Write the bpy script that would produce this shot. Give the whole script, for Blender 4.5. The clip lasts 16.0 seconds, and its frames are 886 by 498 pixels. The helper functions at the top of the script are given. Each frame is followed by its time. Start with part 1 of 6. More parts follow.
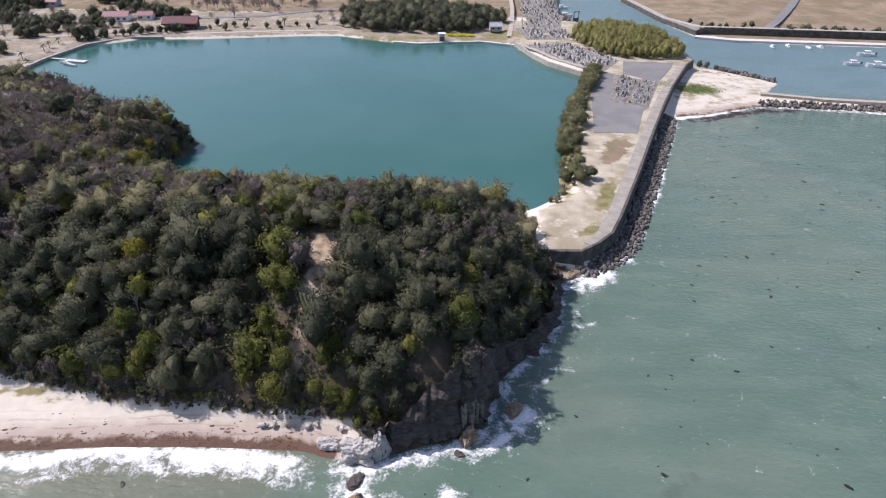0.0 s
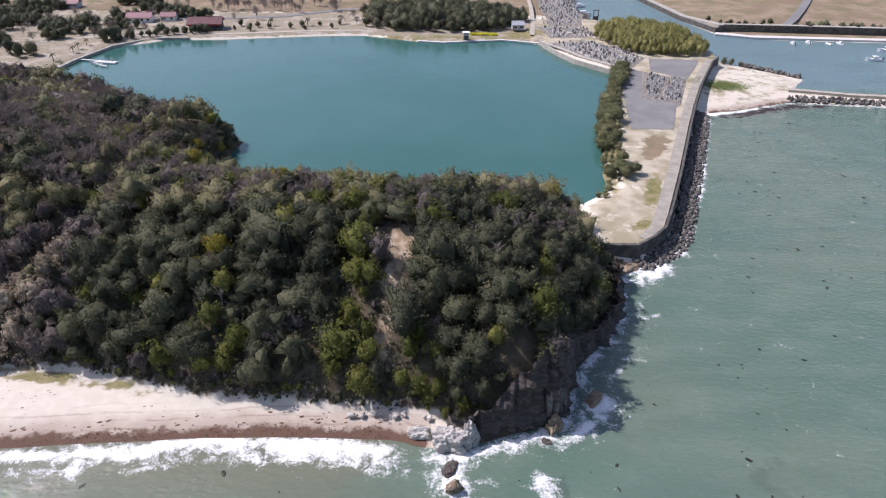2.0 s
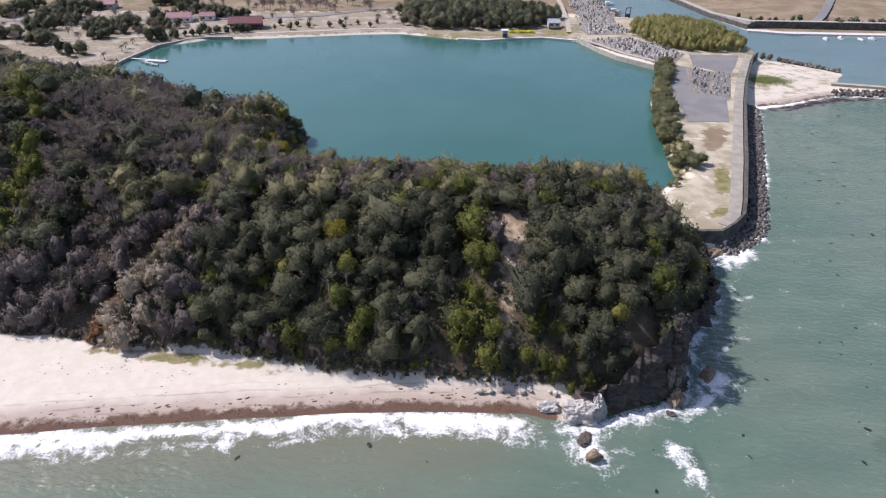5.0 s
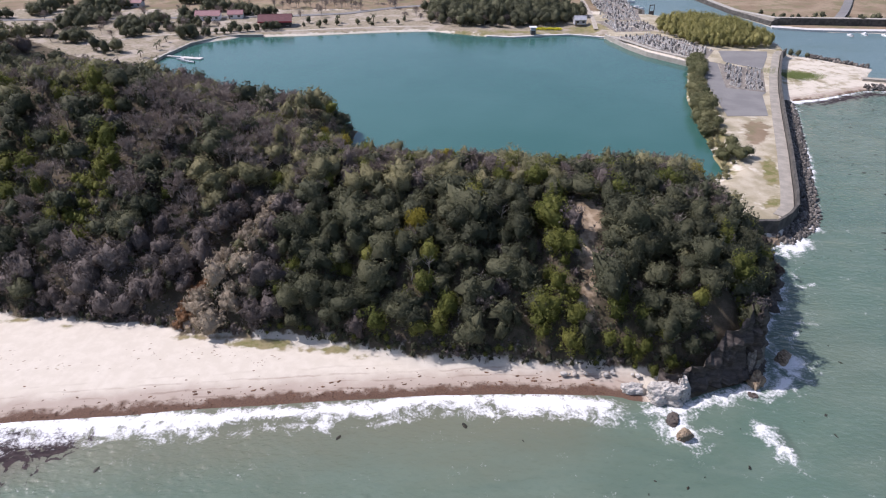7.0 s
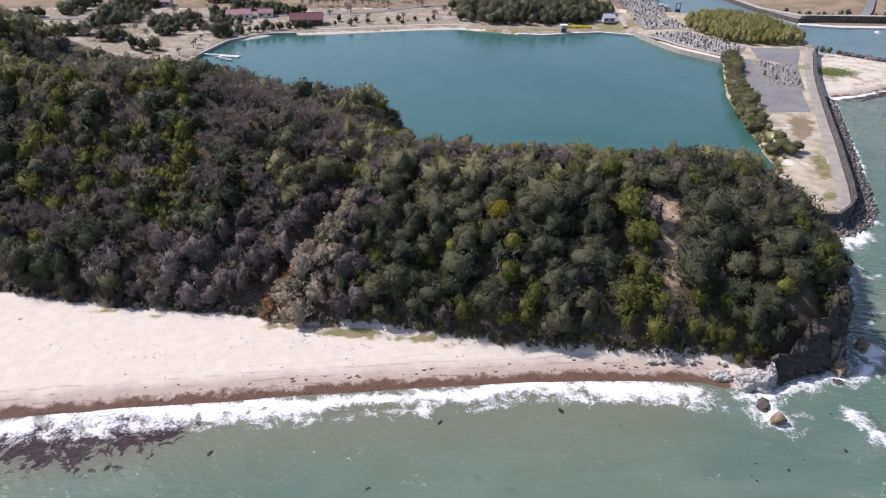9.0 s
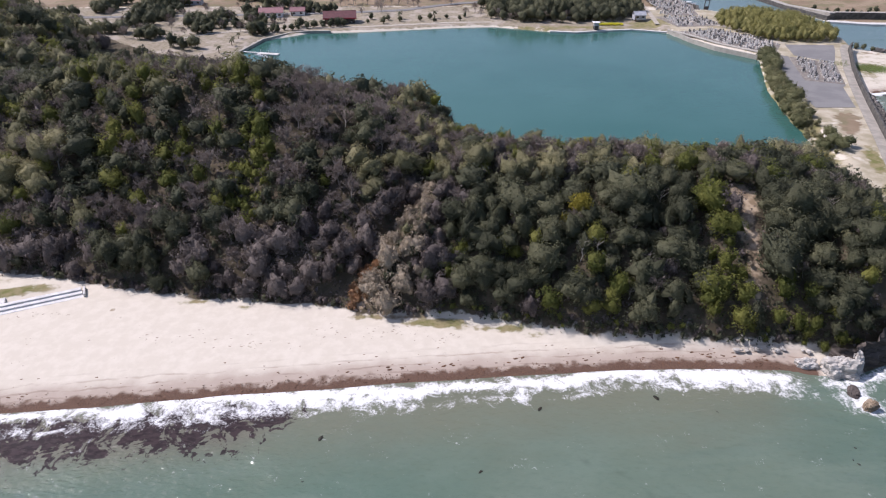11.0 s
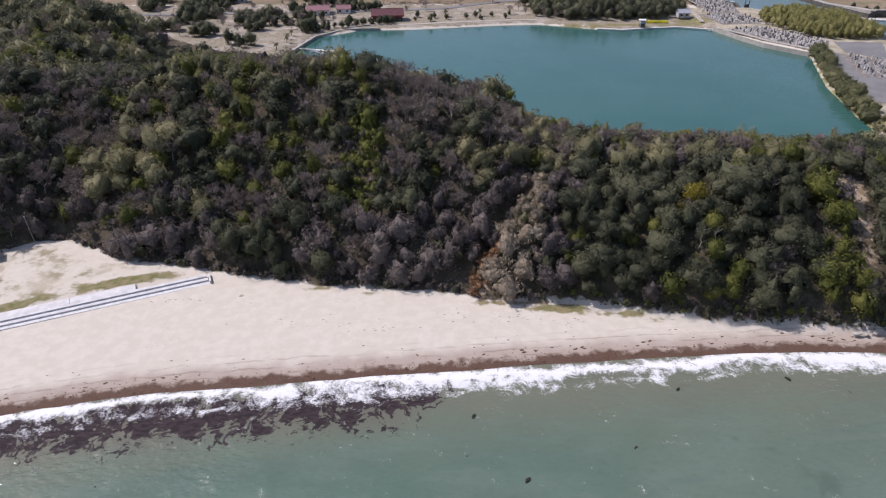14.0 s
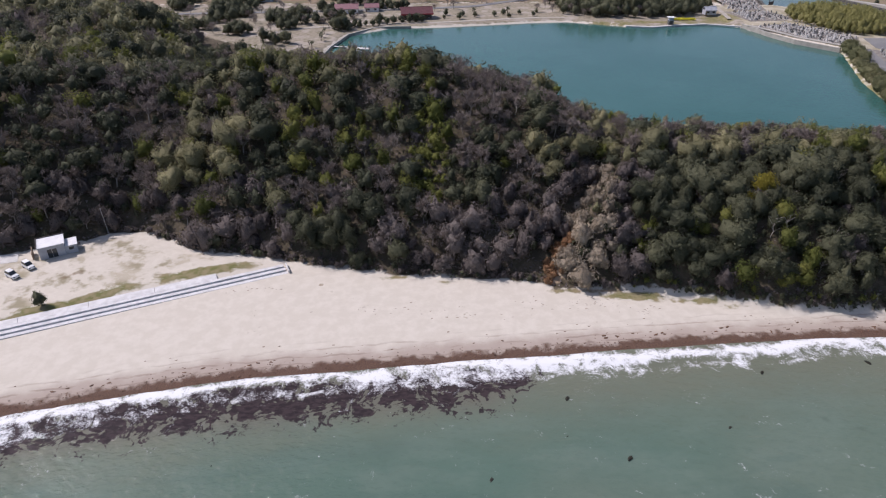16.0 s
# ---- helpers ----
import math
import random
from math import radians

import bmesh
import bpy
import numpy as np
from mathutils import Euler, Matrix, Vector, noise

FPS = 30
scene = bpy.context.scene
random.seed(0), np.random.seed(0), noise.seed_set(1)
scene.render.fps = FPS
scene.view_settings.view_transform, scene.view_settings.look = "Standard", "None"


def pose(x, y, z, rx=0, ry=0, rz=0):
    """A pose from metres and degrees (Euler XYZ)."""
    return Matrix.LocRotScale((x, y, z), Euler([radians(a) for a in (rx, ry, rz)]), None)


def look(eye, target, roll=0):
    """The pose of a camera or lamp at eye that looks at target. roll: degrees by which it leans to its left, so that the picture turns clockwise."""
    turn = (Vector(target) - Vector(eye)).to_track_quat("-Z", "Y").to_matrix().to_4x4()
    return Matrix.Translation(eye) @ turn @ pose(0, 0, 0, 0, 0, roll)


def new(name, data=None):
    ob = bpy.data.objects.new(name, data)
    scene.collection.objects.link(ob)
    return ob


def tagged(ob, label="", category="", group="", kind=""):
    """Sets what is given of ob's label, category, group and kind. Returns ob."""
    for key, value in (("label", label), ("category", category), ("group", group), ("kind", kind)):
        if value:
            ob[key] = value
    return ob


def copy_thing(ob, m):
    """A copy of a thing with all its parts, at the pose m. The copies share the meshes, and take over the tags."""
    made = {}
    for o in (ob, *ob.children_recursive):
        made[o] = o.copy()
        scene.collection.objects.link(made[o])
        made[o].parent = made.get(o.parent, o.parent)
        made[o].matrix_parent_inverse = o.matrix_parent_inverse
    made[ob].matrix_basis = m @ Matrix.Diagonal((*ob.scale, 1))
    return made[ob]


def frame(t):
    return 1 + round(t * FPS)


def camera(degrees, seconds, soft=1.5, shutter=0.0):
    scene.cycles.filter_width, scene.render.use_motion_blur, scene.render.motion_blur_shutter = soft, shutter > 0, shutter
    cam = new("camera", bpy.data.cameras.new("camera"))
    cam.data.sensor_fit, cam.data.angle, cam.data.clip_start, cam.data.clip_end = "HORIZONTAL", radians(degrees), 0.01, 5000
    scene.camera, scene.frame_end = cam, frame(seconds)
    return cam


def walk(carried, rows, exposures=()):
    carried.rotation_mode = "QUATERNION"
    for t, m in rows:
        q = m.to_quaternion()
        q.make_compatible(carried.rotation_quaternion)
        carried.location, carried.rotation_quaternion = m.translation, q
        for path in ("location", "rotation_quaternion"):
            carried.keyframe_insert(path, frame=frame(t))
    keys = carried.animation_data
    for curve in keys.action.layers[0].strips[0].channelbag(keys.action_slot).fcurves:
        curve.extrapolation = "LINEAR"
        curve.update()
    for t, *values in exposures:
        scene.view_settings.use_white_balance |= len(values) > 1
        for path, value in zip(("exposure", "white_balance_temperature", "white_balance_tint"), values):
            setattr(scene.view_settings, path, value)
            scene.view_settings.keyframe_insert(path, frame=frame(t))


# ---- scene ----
cam = camera(68.0, 16.0, soft=1.15)
PATH = [
    (0, (-17.803, -7.982, 84.062), (-17.778, -6.267, 83.034), 1.0),
    (0.5, (-21.502, -8.603, 84.135), (-21.475, -6.887, 83.107), 0.8),
    (1, (-25.231, -9.114, 84.203), (-25.201, -7.399, 83.174), 0.8),
    (1.5, (-29.02, -9.904, 84.277), (-28.988, -8.19, 83.248), 0.8),
    (2, (-32.795, -10.634, 84.275), (-32.761, -8.92, 83.246), 0.7),
    (2.5, (-36.563, -11.343, 84.378), (-36.527, -9.629, 83.348), 0.7),
    (3, (-40.35, -12.223, 84.29), (-40.312, -10.509, 83.261), 0.6),
    (3.5, (-44.2, -13.131, 84.068), (-44.16, -11.417, 83.04), 0.5),
    (4, (-47.997, -14.086, 83.864), (-47.957, -12.37, 82.837), 0.5),
    (6.5, (-67.463, -18.857, 83.141), (-67.419, -17.141, 82.116), 0.3),
    (7, (-71.521, -19.672, 83.024), (-71.478, -17.956, 81.998), 0.3),
    (7.5, (-75.643, -20.491, 82.914), (-75.6, -18.774, 81.889), 0.3),
    (8, (-79.893, -21.213, 82.849), (-79.849, -19.497, 81.823), 0.2),
    (8.5, (-84.091, -21.91, 82.873), (-84.049, -20.194, 81.846), 0.2),
    (9, (-88.349, -22.473, 82.821), (-88.307, -20.757, 81.794), 0.2),
    (11.5, (-109.736, -25.85, 82.895), (-109.701, -24.136, 81.865), 0.0),
    (12, (-114.049, -26.571, 82.971), (-114.016, -24.857, 81.941), 0.1),
    (12.5, (-118.176, -27.205, 83.031), (-118.144, -25.492, 82.0), -0.0),
    (13, (-122.366, -27.999, 82.971), (-122.335, -26.285, 81.94), -0.0),
    (13.5, (-126.681, -28.823, 83.023), (-126.649, -27.11, 81.992), -0.1),
    (14, (-130.88, -29.477, 82.857), (-130.848, -27.763, 81.826), -0.0),
    (14.5, (-135.012, -30.358, 82.744), (-134.98, -28.644, 81.714), -0.1),
    (15, (-139.176, -31.185, 82.651), (-139.145, -29.472, 81.621), -0.1),
    (15.5, (-143.195, -32.059, 82.58), (-143.165, -30.345, 81.549), -0.2),
    (16, (-147.387, -32.983, 82.427), (-147.357, -31.269, 81.397), -0.2),
]
EXPOSURES = [(0, 0.43, 6350, 21), (8, 0.36, 6350, 21), (11.5, 0.29, 6350, 21), (13.5, 0.13, 6350, 21), (16, 0.01, 6350, 21)]
walk(cam, [(t, look(eye, target, roll)) for t, eye, target, roll in PATH], EXPOSURES)

# ---- light ----
SUN_DIR = Vector((-0.79, 0.31, 0.98)).normalized()
world = bpy.data.worlds.new("sky")
scene.world = world
world.use_nodes = True
wt = world.node_tree
sky = wt.nodes.new("ShaderNodeTexSky")
sky.sky_type = "NISHITA"
sky.sun_disc = False
sky.sun_elevation = math.asin(SUN_DIR.z)
sky.sun_rotation = math.atan2(SUN_DIR.x, SUN_DIR.y)
sky.dust_density = 1.5
bg = wt.nodes["Background"]
bg.inputs["Strength"].default_value = 0.115
wt.links.new(sky.outputs[0], bg.inputs["Color"])
sun = new("sun", bpy.data.lights.new("sun", "SUN"))
sun.data.energy = 4.0
sun.data.angle = radians(0.53)
sun.data.color = (1.0, 0.965, 0.925)
sun.rotation_euler = (-SUN_DIR).to_track_quat("-Z", "Y").to_euler()


# ---- materials ----
class Mat:
    """A small builder for node materials."""

    def __init__(self, name):
        self.m = bpy.data.materials.new(name)
        self.m.use_nodes = True
        self.t = self.m.node_tree
        self.bsdf = self.t.nodes["Principled BSDF"]
        self.out = self.t.nodes["Material Output"]

    def node(self, kind, **inputs):
        n = self.t.nodes.new(kind)
        for k, v in inputs.items():
            self.put(n.inputs[k], v)
        return n

    def put(self, socket, v):
        if isinstance(v, bpy.types.NodeSocket):
            self.t.links.new(v, socket)
        elif isinstance(v, tuple) and len(v) == 3 and socket.type == "RGBA":
            socket.default_value = (*v, 1)
        else:
            socket.default_value = v

    def pos(self):
        return self.node("ShaderNodeNewGeometry").outputs["Position"]

    def noise(self, scale, detail=4.0, vec=None, rough=0.55, stretch=None, distort=0.0):
        n = self.node("ShaderNodeTexNoise", Scale=scale, Detail=detail, Roughness=rough, Distortion=distort)
        v = vec or self.pos()
        if stretch:
            mp = self.node("ShaderNodeMapping", Vector=v)
            mp.inputs["Rotation"].default_value = (0, 0, radians(stretch[3]) if len(stretch) > 3 else 0)
            mp.inputs["Scale"].default_value = stretch[:3]
            v = mp.outputs[0]
        self.put(n.inputs["Vector"], v)
        return n.outputs["Fac"]

    def ramp(self, fac, stops):
        r = self.node("ShaderNodeValToRGB", Fac=fac)
        e = r.color_ramp.elements
        while len(e) < len(stops):
            e.new(0.5)
        for el, (p, c) in zip(e, stops):
            el.position = p
            el.color = (*c, 1) if isinstance(c, tuple) else (c, c, c, 1)
        return r.outputs[0]

    def mix(self, fac, a, b):
        n = self.t.nodes.new("ShaderNodeMix")
        n.data_type = "RGBA"
        for i, v in ((0, fac), (6, a), (7, b)):
            self.put(n.inputs[i], v)
        return n.outputs[2]

    def calc(self, op, a, b=0.0, c=0.0):
        n = self.t.nodes.new("ShaderNodeMath")
        n.operation = op
        for i, v in enumerate((a, b, c)):
            self.put(n.inputs[i], v)
        return n.outputs[0]

    def attr(self, name):
        n = self.t.nodes.new("ShaderNodeAttribute")
        n.attribute_name = name
        return n.outputs["Fac"]

    def step(self, v, lo, hi):
        n = self.node("ShaderNodeMapRange", Value=v)
        n.interpolation_type = "SMOOTHSTEP"
        n.inputs["From Min"].default_value = lo
        n.inputs["From Max"].default_value = hi
        return n.outputs[0]

    def random(self):
        return self.node("ShaderNodeObjectInfo").outputs["Random"]

    def island(self):
        return self.node("ShaderNodeNewGeometry").outputs["Random Per Island"]

    def bump(self, height, strength=0.5, distance=0.1):
        b = self.node("ShaderNodeBump", Height=height, Strength=strength, Distance=distance)
        self.put(self.bsdf.inputs["Normal"], b.outputs[0])

    def done(self, color, rough=0.8, metal=0.0, spec=0.3):
        self.put(self.bsdf.inputs["Base Color"], color)
        self.put(self.bsdf.inputs["Roughness"], rough)
        self.put(self.bsdf.inputs["Metallic"], metal)
        self.put(self.bsdf.inputs["Specular IOR Level"], spec)
        return self.m


def plain(name, a, b, scale=2.0, rough=0.8, metal=0.0, bumpy=0.2, fine=25.0, spec=0.3):
    """Two tones mixed at two scales, with a fine relief."""
    k = Mat(name)
    n1, n2 = k.noise(scale), k.noise(fine, 3)
    c = k.mix(k.step(n1, 0.35, 0.65), a, b)
    c = k.mix(k.calc("MULTIPLY", k.step(n2, 0.4, 0.7), 0.35), c, tuple(x * 0.7 for x in a))
    k.bump(n2, bumpy, 0.03)
    return k.done(c, rough, metal, spec)


def foliage(name, dark, mid, light, glow=0.25):
    """Leaves: each tree, and each spray of leaves, of its own tone, with leaf shadow painted into the hollows."""
    k = Mat(name)
    tree, leaf = k.random(), k.island()
    c = k.ramp(tree, [(0.0, dark), (0.55, mid), (1.0, light)])
    c = k.mix(k.calc("MULTIPLY", k.calc("POWER", leaf, 2.0), 0.42), c, tuple(min(1, x * 1.8) for x in mid))
    big = k.noise(0.06, 3)
    c = k.mix(k.calc("MULTIPLY", k.step(big, 0.46, 0.62), 0.45), c, light)
    # shadow between leaves, put into the colour: low spots of the noise go darker
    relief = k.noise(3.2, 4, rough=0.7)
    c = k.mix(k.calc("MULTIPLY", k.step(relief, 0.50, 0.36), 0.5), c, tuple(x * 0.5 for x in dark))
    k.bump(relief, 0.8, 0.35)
    k.done(c, 0.65, 0.0, 0.15)
    tr = k.node("ShaderNodeBsdfTranslucent", Color=c)
    mx = k.node("ShaderNodeMixShader", Fac=glow)
    k.t.links.new(k.bsdf.outputs[0], mx.inputs[1])
    k.t.links.new(tr.outputs[0], mx.inputs[2])
    k.t.links.new(mx.outputs[0], k.out.inputs["Surface"])
    return k.m


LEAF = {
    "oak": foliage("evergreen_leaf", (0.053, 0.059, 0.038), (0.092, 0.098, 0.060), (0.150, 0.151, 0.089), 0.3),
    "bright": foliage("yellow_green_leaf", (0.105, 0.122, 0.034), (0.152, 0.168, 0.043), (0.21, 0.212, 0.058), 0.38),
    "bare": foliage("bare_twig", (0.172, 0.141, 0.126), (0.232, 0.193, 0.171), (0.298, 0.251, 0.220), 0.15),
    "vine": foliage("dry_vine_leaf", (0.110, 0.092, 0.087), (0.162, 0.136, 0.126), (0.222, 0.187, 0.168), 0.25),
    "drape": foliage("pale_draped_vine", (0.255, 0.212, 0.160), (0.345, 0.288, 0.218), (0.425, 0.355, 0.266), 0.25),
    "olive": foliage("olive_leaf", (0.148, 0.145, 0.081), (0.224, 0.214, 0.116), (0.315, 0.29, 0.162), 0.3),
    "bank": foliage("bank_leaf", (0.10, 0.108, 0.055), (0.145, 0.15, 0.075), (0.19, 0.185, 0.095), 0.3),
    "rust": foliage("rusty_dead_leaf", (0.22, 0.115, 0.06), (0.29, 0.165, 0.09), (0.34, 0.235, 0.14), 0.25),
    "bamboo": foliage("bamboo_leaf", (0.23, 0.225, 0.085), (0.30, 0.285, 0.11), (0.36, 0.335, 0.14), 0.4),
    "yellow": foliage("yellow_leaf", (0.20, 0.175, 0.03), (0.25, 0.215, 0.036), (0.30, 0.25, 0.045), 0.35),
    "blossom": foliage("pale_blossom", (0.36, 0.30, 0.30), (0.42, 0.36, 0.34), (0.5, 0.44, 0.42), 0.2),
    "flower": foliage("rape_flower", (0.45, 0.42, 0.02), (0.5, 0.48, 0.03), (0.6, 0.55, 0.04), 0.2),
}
LAWN = foliage("fresh_grass", (0.17, 0.22, 0.075), (0.215, 0.26, 0.095), (0.26, 0.29, 0.12), 0.25)
BARK = plain("bark", (0.10, 0.075, 0.055), (0.16, 0.13, 0.10), 3.0, 0.9, 0, 0.5)
PALE_BARK = plain("pale_bark", (0.30, 0.27, 0.24), (0.38, 0.35, 0.31), 3.0, 0.9, 0, 0.5)
CONCRETE = plain("weathered_concrete", (0.313, 0.296, 0.261), (0.400, 0.374, 0.331), 0.4, 0.85)
# shade of the seawall and harbour wall faces is put into this dark tone
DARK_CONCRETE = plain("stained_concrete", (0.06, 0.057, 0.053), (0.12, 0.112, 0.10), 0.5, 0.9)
GRAVEL = plain("grey_gravel", (0.15, 0.132, 0.115), (0.27, 0.245, 0.215), 0.7, 0.95, 0, 0.4, 6.0)
WHITE_CONCRETE = plain("pale_concrete", (0.522, 0.505, 0.479), (0.609, 0.592, 0.566), 0.6, 0.85)
DUSTY = plain("dusty_concrete", (0.348, 0.313, 0.261), (0.435, 0.392, 0.331), 0.3, 0.9)
WALL_TOP = plain("sandy_concrete", (0.26, 0.242, 0.212), (0.345, 0.318, 0.275), 0.35, 0.9)
ASPHALT = plain("faded_asphalt", (0.174, 0.170, 0.170), (0.213, 0.209, 0.204), 0.15, 0.9, 0, 0.2, 8.0)
GRANITE = plain("grey_granite", (0.085, 0.083, 0.082), (0.17, 0.165, 0.16), 2.5, 0.45, 0, 0.1)
PALE_GRANITE = plain("pale_granite", (0.46, 0.44, 0.42), (0.60, 0.58, 0.55), 2.5, 0.5, 0, 0.1)
STEP_CONCRETE = plain("whitened_concrete", (0.54, 0.53, 0.52), (0.66, 0.65, 0.64), 0.6, 0.85)
WHITE_PAINT = plain("white_paint", (0.72, 0.72, 0.72), (0.8, 0.8, 0.8), 0.7, 0.4, 0, 0.05)
GREY_PAINT = plain("grey_wall", (0.36, 0.37, 0.40), (0.45, 0.46, 0.49), 0.8, 0.7)
TIMBER = plain("weathered_timber", (0.20, 0.15, 0.11), (0.28, 0.22, 0.17), 1.5, 0.8, 0, 0.4)
DARK_PAINT = plain("dark_wood", (0.05, 0.045, 0.045), (0.08, 0.07, 0.065), 1.5, 0.7)
RED_ROOF = plain("red_roof_sheet", (0.115, 0.045, 0.050), (0.15, 0.062, 0.066), 1.0, 0.6)
PINK_ROOF = plain("faded_red_roof", (0.25, 0.125, 0.135), (0.30, 0.165, 0.17), 1.0, 0.6)
RED_PAINT = plain("red_fascia", (0.34, 0.05, 0.06), (0.38, 0.07, 0.07), 1.0, 0.6)
RUBBER = plain("black_rubber", (0.02, 0.02, 0.02), (0.03, 0.03, 0.03), 5.0, 0.8)
STEEL = plain("galvanised_steel", (0.42, 0.43, 0.44), (0.52, 0.53, 0.54), 2.0, 0.4, 0.6)
WEED = plain("brown_seaweed", (0.085, 0.042, 0.024), (0.16, 0.082, 0.045), 1.2, 0.55, 0, 0.5)
DRY_SCRAP = plain("dry_seaweed", (0.24, 0.19, 0.15), (0.33, 0.275, 0.22), 1.2, 0.9, 0, 0.4)
DARK_WEED = plain("floating_weed", (0.012, 0.014, 0.010), (0.03, 0.025, 0.015), 1.5, 0.5, 0, 0.4)


def glass_dark():
    k = Mat("window_glass")
    return k.done((0.03, 0.035, 0.04), 0.08, 0.0, 0.6)


GLASS = glass_dark()


def rock_material(name, a, b, c):
    k = Mat(name)
    strata = k.noise(0.6, 6, stretch=(0.5, 0.5, 3.0), distort=0.6)
    fine = k.noise(3.0, 6)
    col = k.ramp(strata, [(0.3, a), (0.5, b), (0.72, c)])
    col = k.mix(k.calc("MULTIPLY", k.step(fine, 0.5, 0.75), 0.5), col, a)
    h = k.calc("ADD", strata, k.calc("MULTIPLY", fine, 0.5))
    k.bump(h, 0.8, 0.4)
    return k.done(col, 0.9)


CLIFF = rock_material("cliff_rock", (0.044, 0.037, 0.034), (0.080, 0.067, 0.060), (0.14, 0.12, 0.108))
BOULDER = rock_material("brown_boulder", (0.13, 0.10, 0.07), (0.26, 0.20, 0.14), (0.36, 0.30, 0.22))
GREY_ROCK = rock_material("wet_grey_rock", (0.11, 0.10, 0.095), (0.20, 0.185, 0.17), (0.30, 0.28, 0.26))
PALE_ROCK = rock_material("bleached_rock", (0.26, 0.24, 0.22), (0.42, 0.40, 0.37), (0.54, 0.52, 0.49))


def riprap_material():
    k = Mat("armour_stone")
    r = k.random()
    i = k.island()
    c = k.ramp(k.calc("FRACT", k.calc("ADD", r, i)), [(0.0, (0.06, 0.055, 0.052)), (0.6, (0.12, 0.11, 0.10)), (1.0, (0.24, 0.22, 0.20))])
    n = k.noise(2.5, 5)
    c = k.mix(k.calc("MULTIPLY", k.step(n, 0.45, 0.7), 0.5), c, (0.05, 0.045, 0.04))
    k.bump(n, 0.6, 0.2)
    return k.done(c, 0.85)


RIPRAP = riprap_material()


def ground_material():
    """Sand, soil, grass, dry field and bare slope, by the cover painted on the sheet."""
    k = Mat("ground")
    n1, n2, n3 = k.noise(0.05, 4), k.noise(0.5, 5), k.noise(6.0, 3)
    sand = k.mix(k.step(n2, 0.35, 0.7), (0.535, 0.488, 0.412), (0.585, 0.538, 0.462))
    sand = k.mix(k.calc("MULTIPLY", k.step(n3, 0.55, 0.75), 0.25), sand, (0.396, 0.344, 0.284))
    n4 = k.noise(0.22, 4)
    damp = k.calc("ADD", k.attr("shore"), k.calc("MULTIPLY", k.calc("SUBTRACT", n4, 0.5), 5.0))
    sand = k.mix(k.calc("MULTIPLY", k.step(damp, 7.8, 3.6), 0.72), sand, (0.315, 0.245, 0.205))
    lines = k.calc("SINE", k.calc("ADD", k.calc("MULTIPLY", k.attr("shore"), 3.3), k.calc("MULTIPLY", k.noise(0.12, 4), 9.0)))
    broken = k.step(k.noise(0.5, 4, stretch=(0.35, 1.3, 1.0, -6.0)), 0.42, 0.58)
    tide = k.calc("MULTIPLY", k.calc("MULTIPLY", k.step(lines, 0.55, 0.98), broken), k.calc("MULTIPLY", k.step(damp, 10.0, 5.0), k.step(damp, 2.0, 3.5)))
    sand = k.mix(k.calc("MULTIPLY", tide, 0.42), sand, (0.185, 0.128, 0.098))
    edge = k.calc("ADD", damp, k.calc("MULTIPLY", k.calc("SUBTRACT", n2, 0.5), 3.0))
    wrack = k.step(edge, 3.4, 1.8)
    sand = k.mix(k.calc("MULTIPLY", wrack, 0.9), sand, k.mix(k.step(n3, 0.4, 0.65), (0.112, 0.058, 0.037), (0.060, 0.032, 0.022)))
    soil = k.mix(k.step(n2, 0.4, 0.6), (0.075, 0.060, 0.042), (0.12, 0.095, 0.068))
    soil = k.mix(k.step(n3, 0.5, 0.7), soil, (0.05, 0.055, 0.025))
    grass = k.mix(k.step(n2, 0.35, 0.65), (0.146, 0.146, 0.056), (0.249, 0.211, 0.120))
    field = k.mix(k.step(n1, 0.38, 0.62), (0.208, 0.155, 0.106), (0.272, 0.212, 0.150))
    field = k.mix(k.calc("MULTIPLY", k.step(k.noise(0.09, 5), 0.48, 0.62), 0.75), field, (0.155, 0.145, 0.080))
    field = k.mix(k.calc("MULTIPLY", k.step(n2, 0.5, 0.7), 0.4), field, (0.14, 0.11, 0.075))
    park = k.mix(k.step(n2, 0.4, 0.65), (0.29, 0.248, 0.195), (0.205, 0.182, 0.118))
    park = k.mix(k.calc("MULTIPLY", k.step(k.noise(0.11, 4), 0.5, 0.62), 0.6), park, (0.40, 0.355, 0.31))
    tan = k.mix(k.step(k.noise(0.13, 5), 0.38, 0.62), (0.285, 0.252, 0.172), (0.43, 0.382, 0.298))
    tan = k.mix(k.calc("MULTIPLY", k.step(n3, 0.52, 0.7), 0.4), tan, (0.258, 0.224, 0.163))
    scar = k.mix(k.step(n2, 0.4, 0.65), (0.25, 0.185, 0.122), (0.45, 0.36, 0.262))
    wob = k.calc("ADD", k.calc("MULTIPLY", k.calc("SUBTRACT", n2, 0.5), 0.9), k.calc("MULTIPLY", k.calc("SUBTRACT", k.noise(0.16, 4), 0.5), 1.3))
    c = sand
    for name, colour in (("tan", tan), ("park", park), ("field", field), ("grass", grass), ("soil", soil), ("scar", scar)):
        c = k.mix(k.step(k.calc("ADD", k.attr(name), wob), 0.35, 0.65), c, colour)
    k.bump(k.calc("ADD", n2, k.calc("MULTIPLY", n3, 0.4)), 0.16, 0.25)
    return k.done(c, 0.95, 0.0, 0.15)


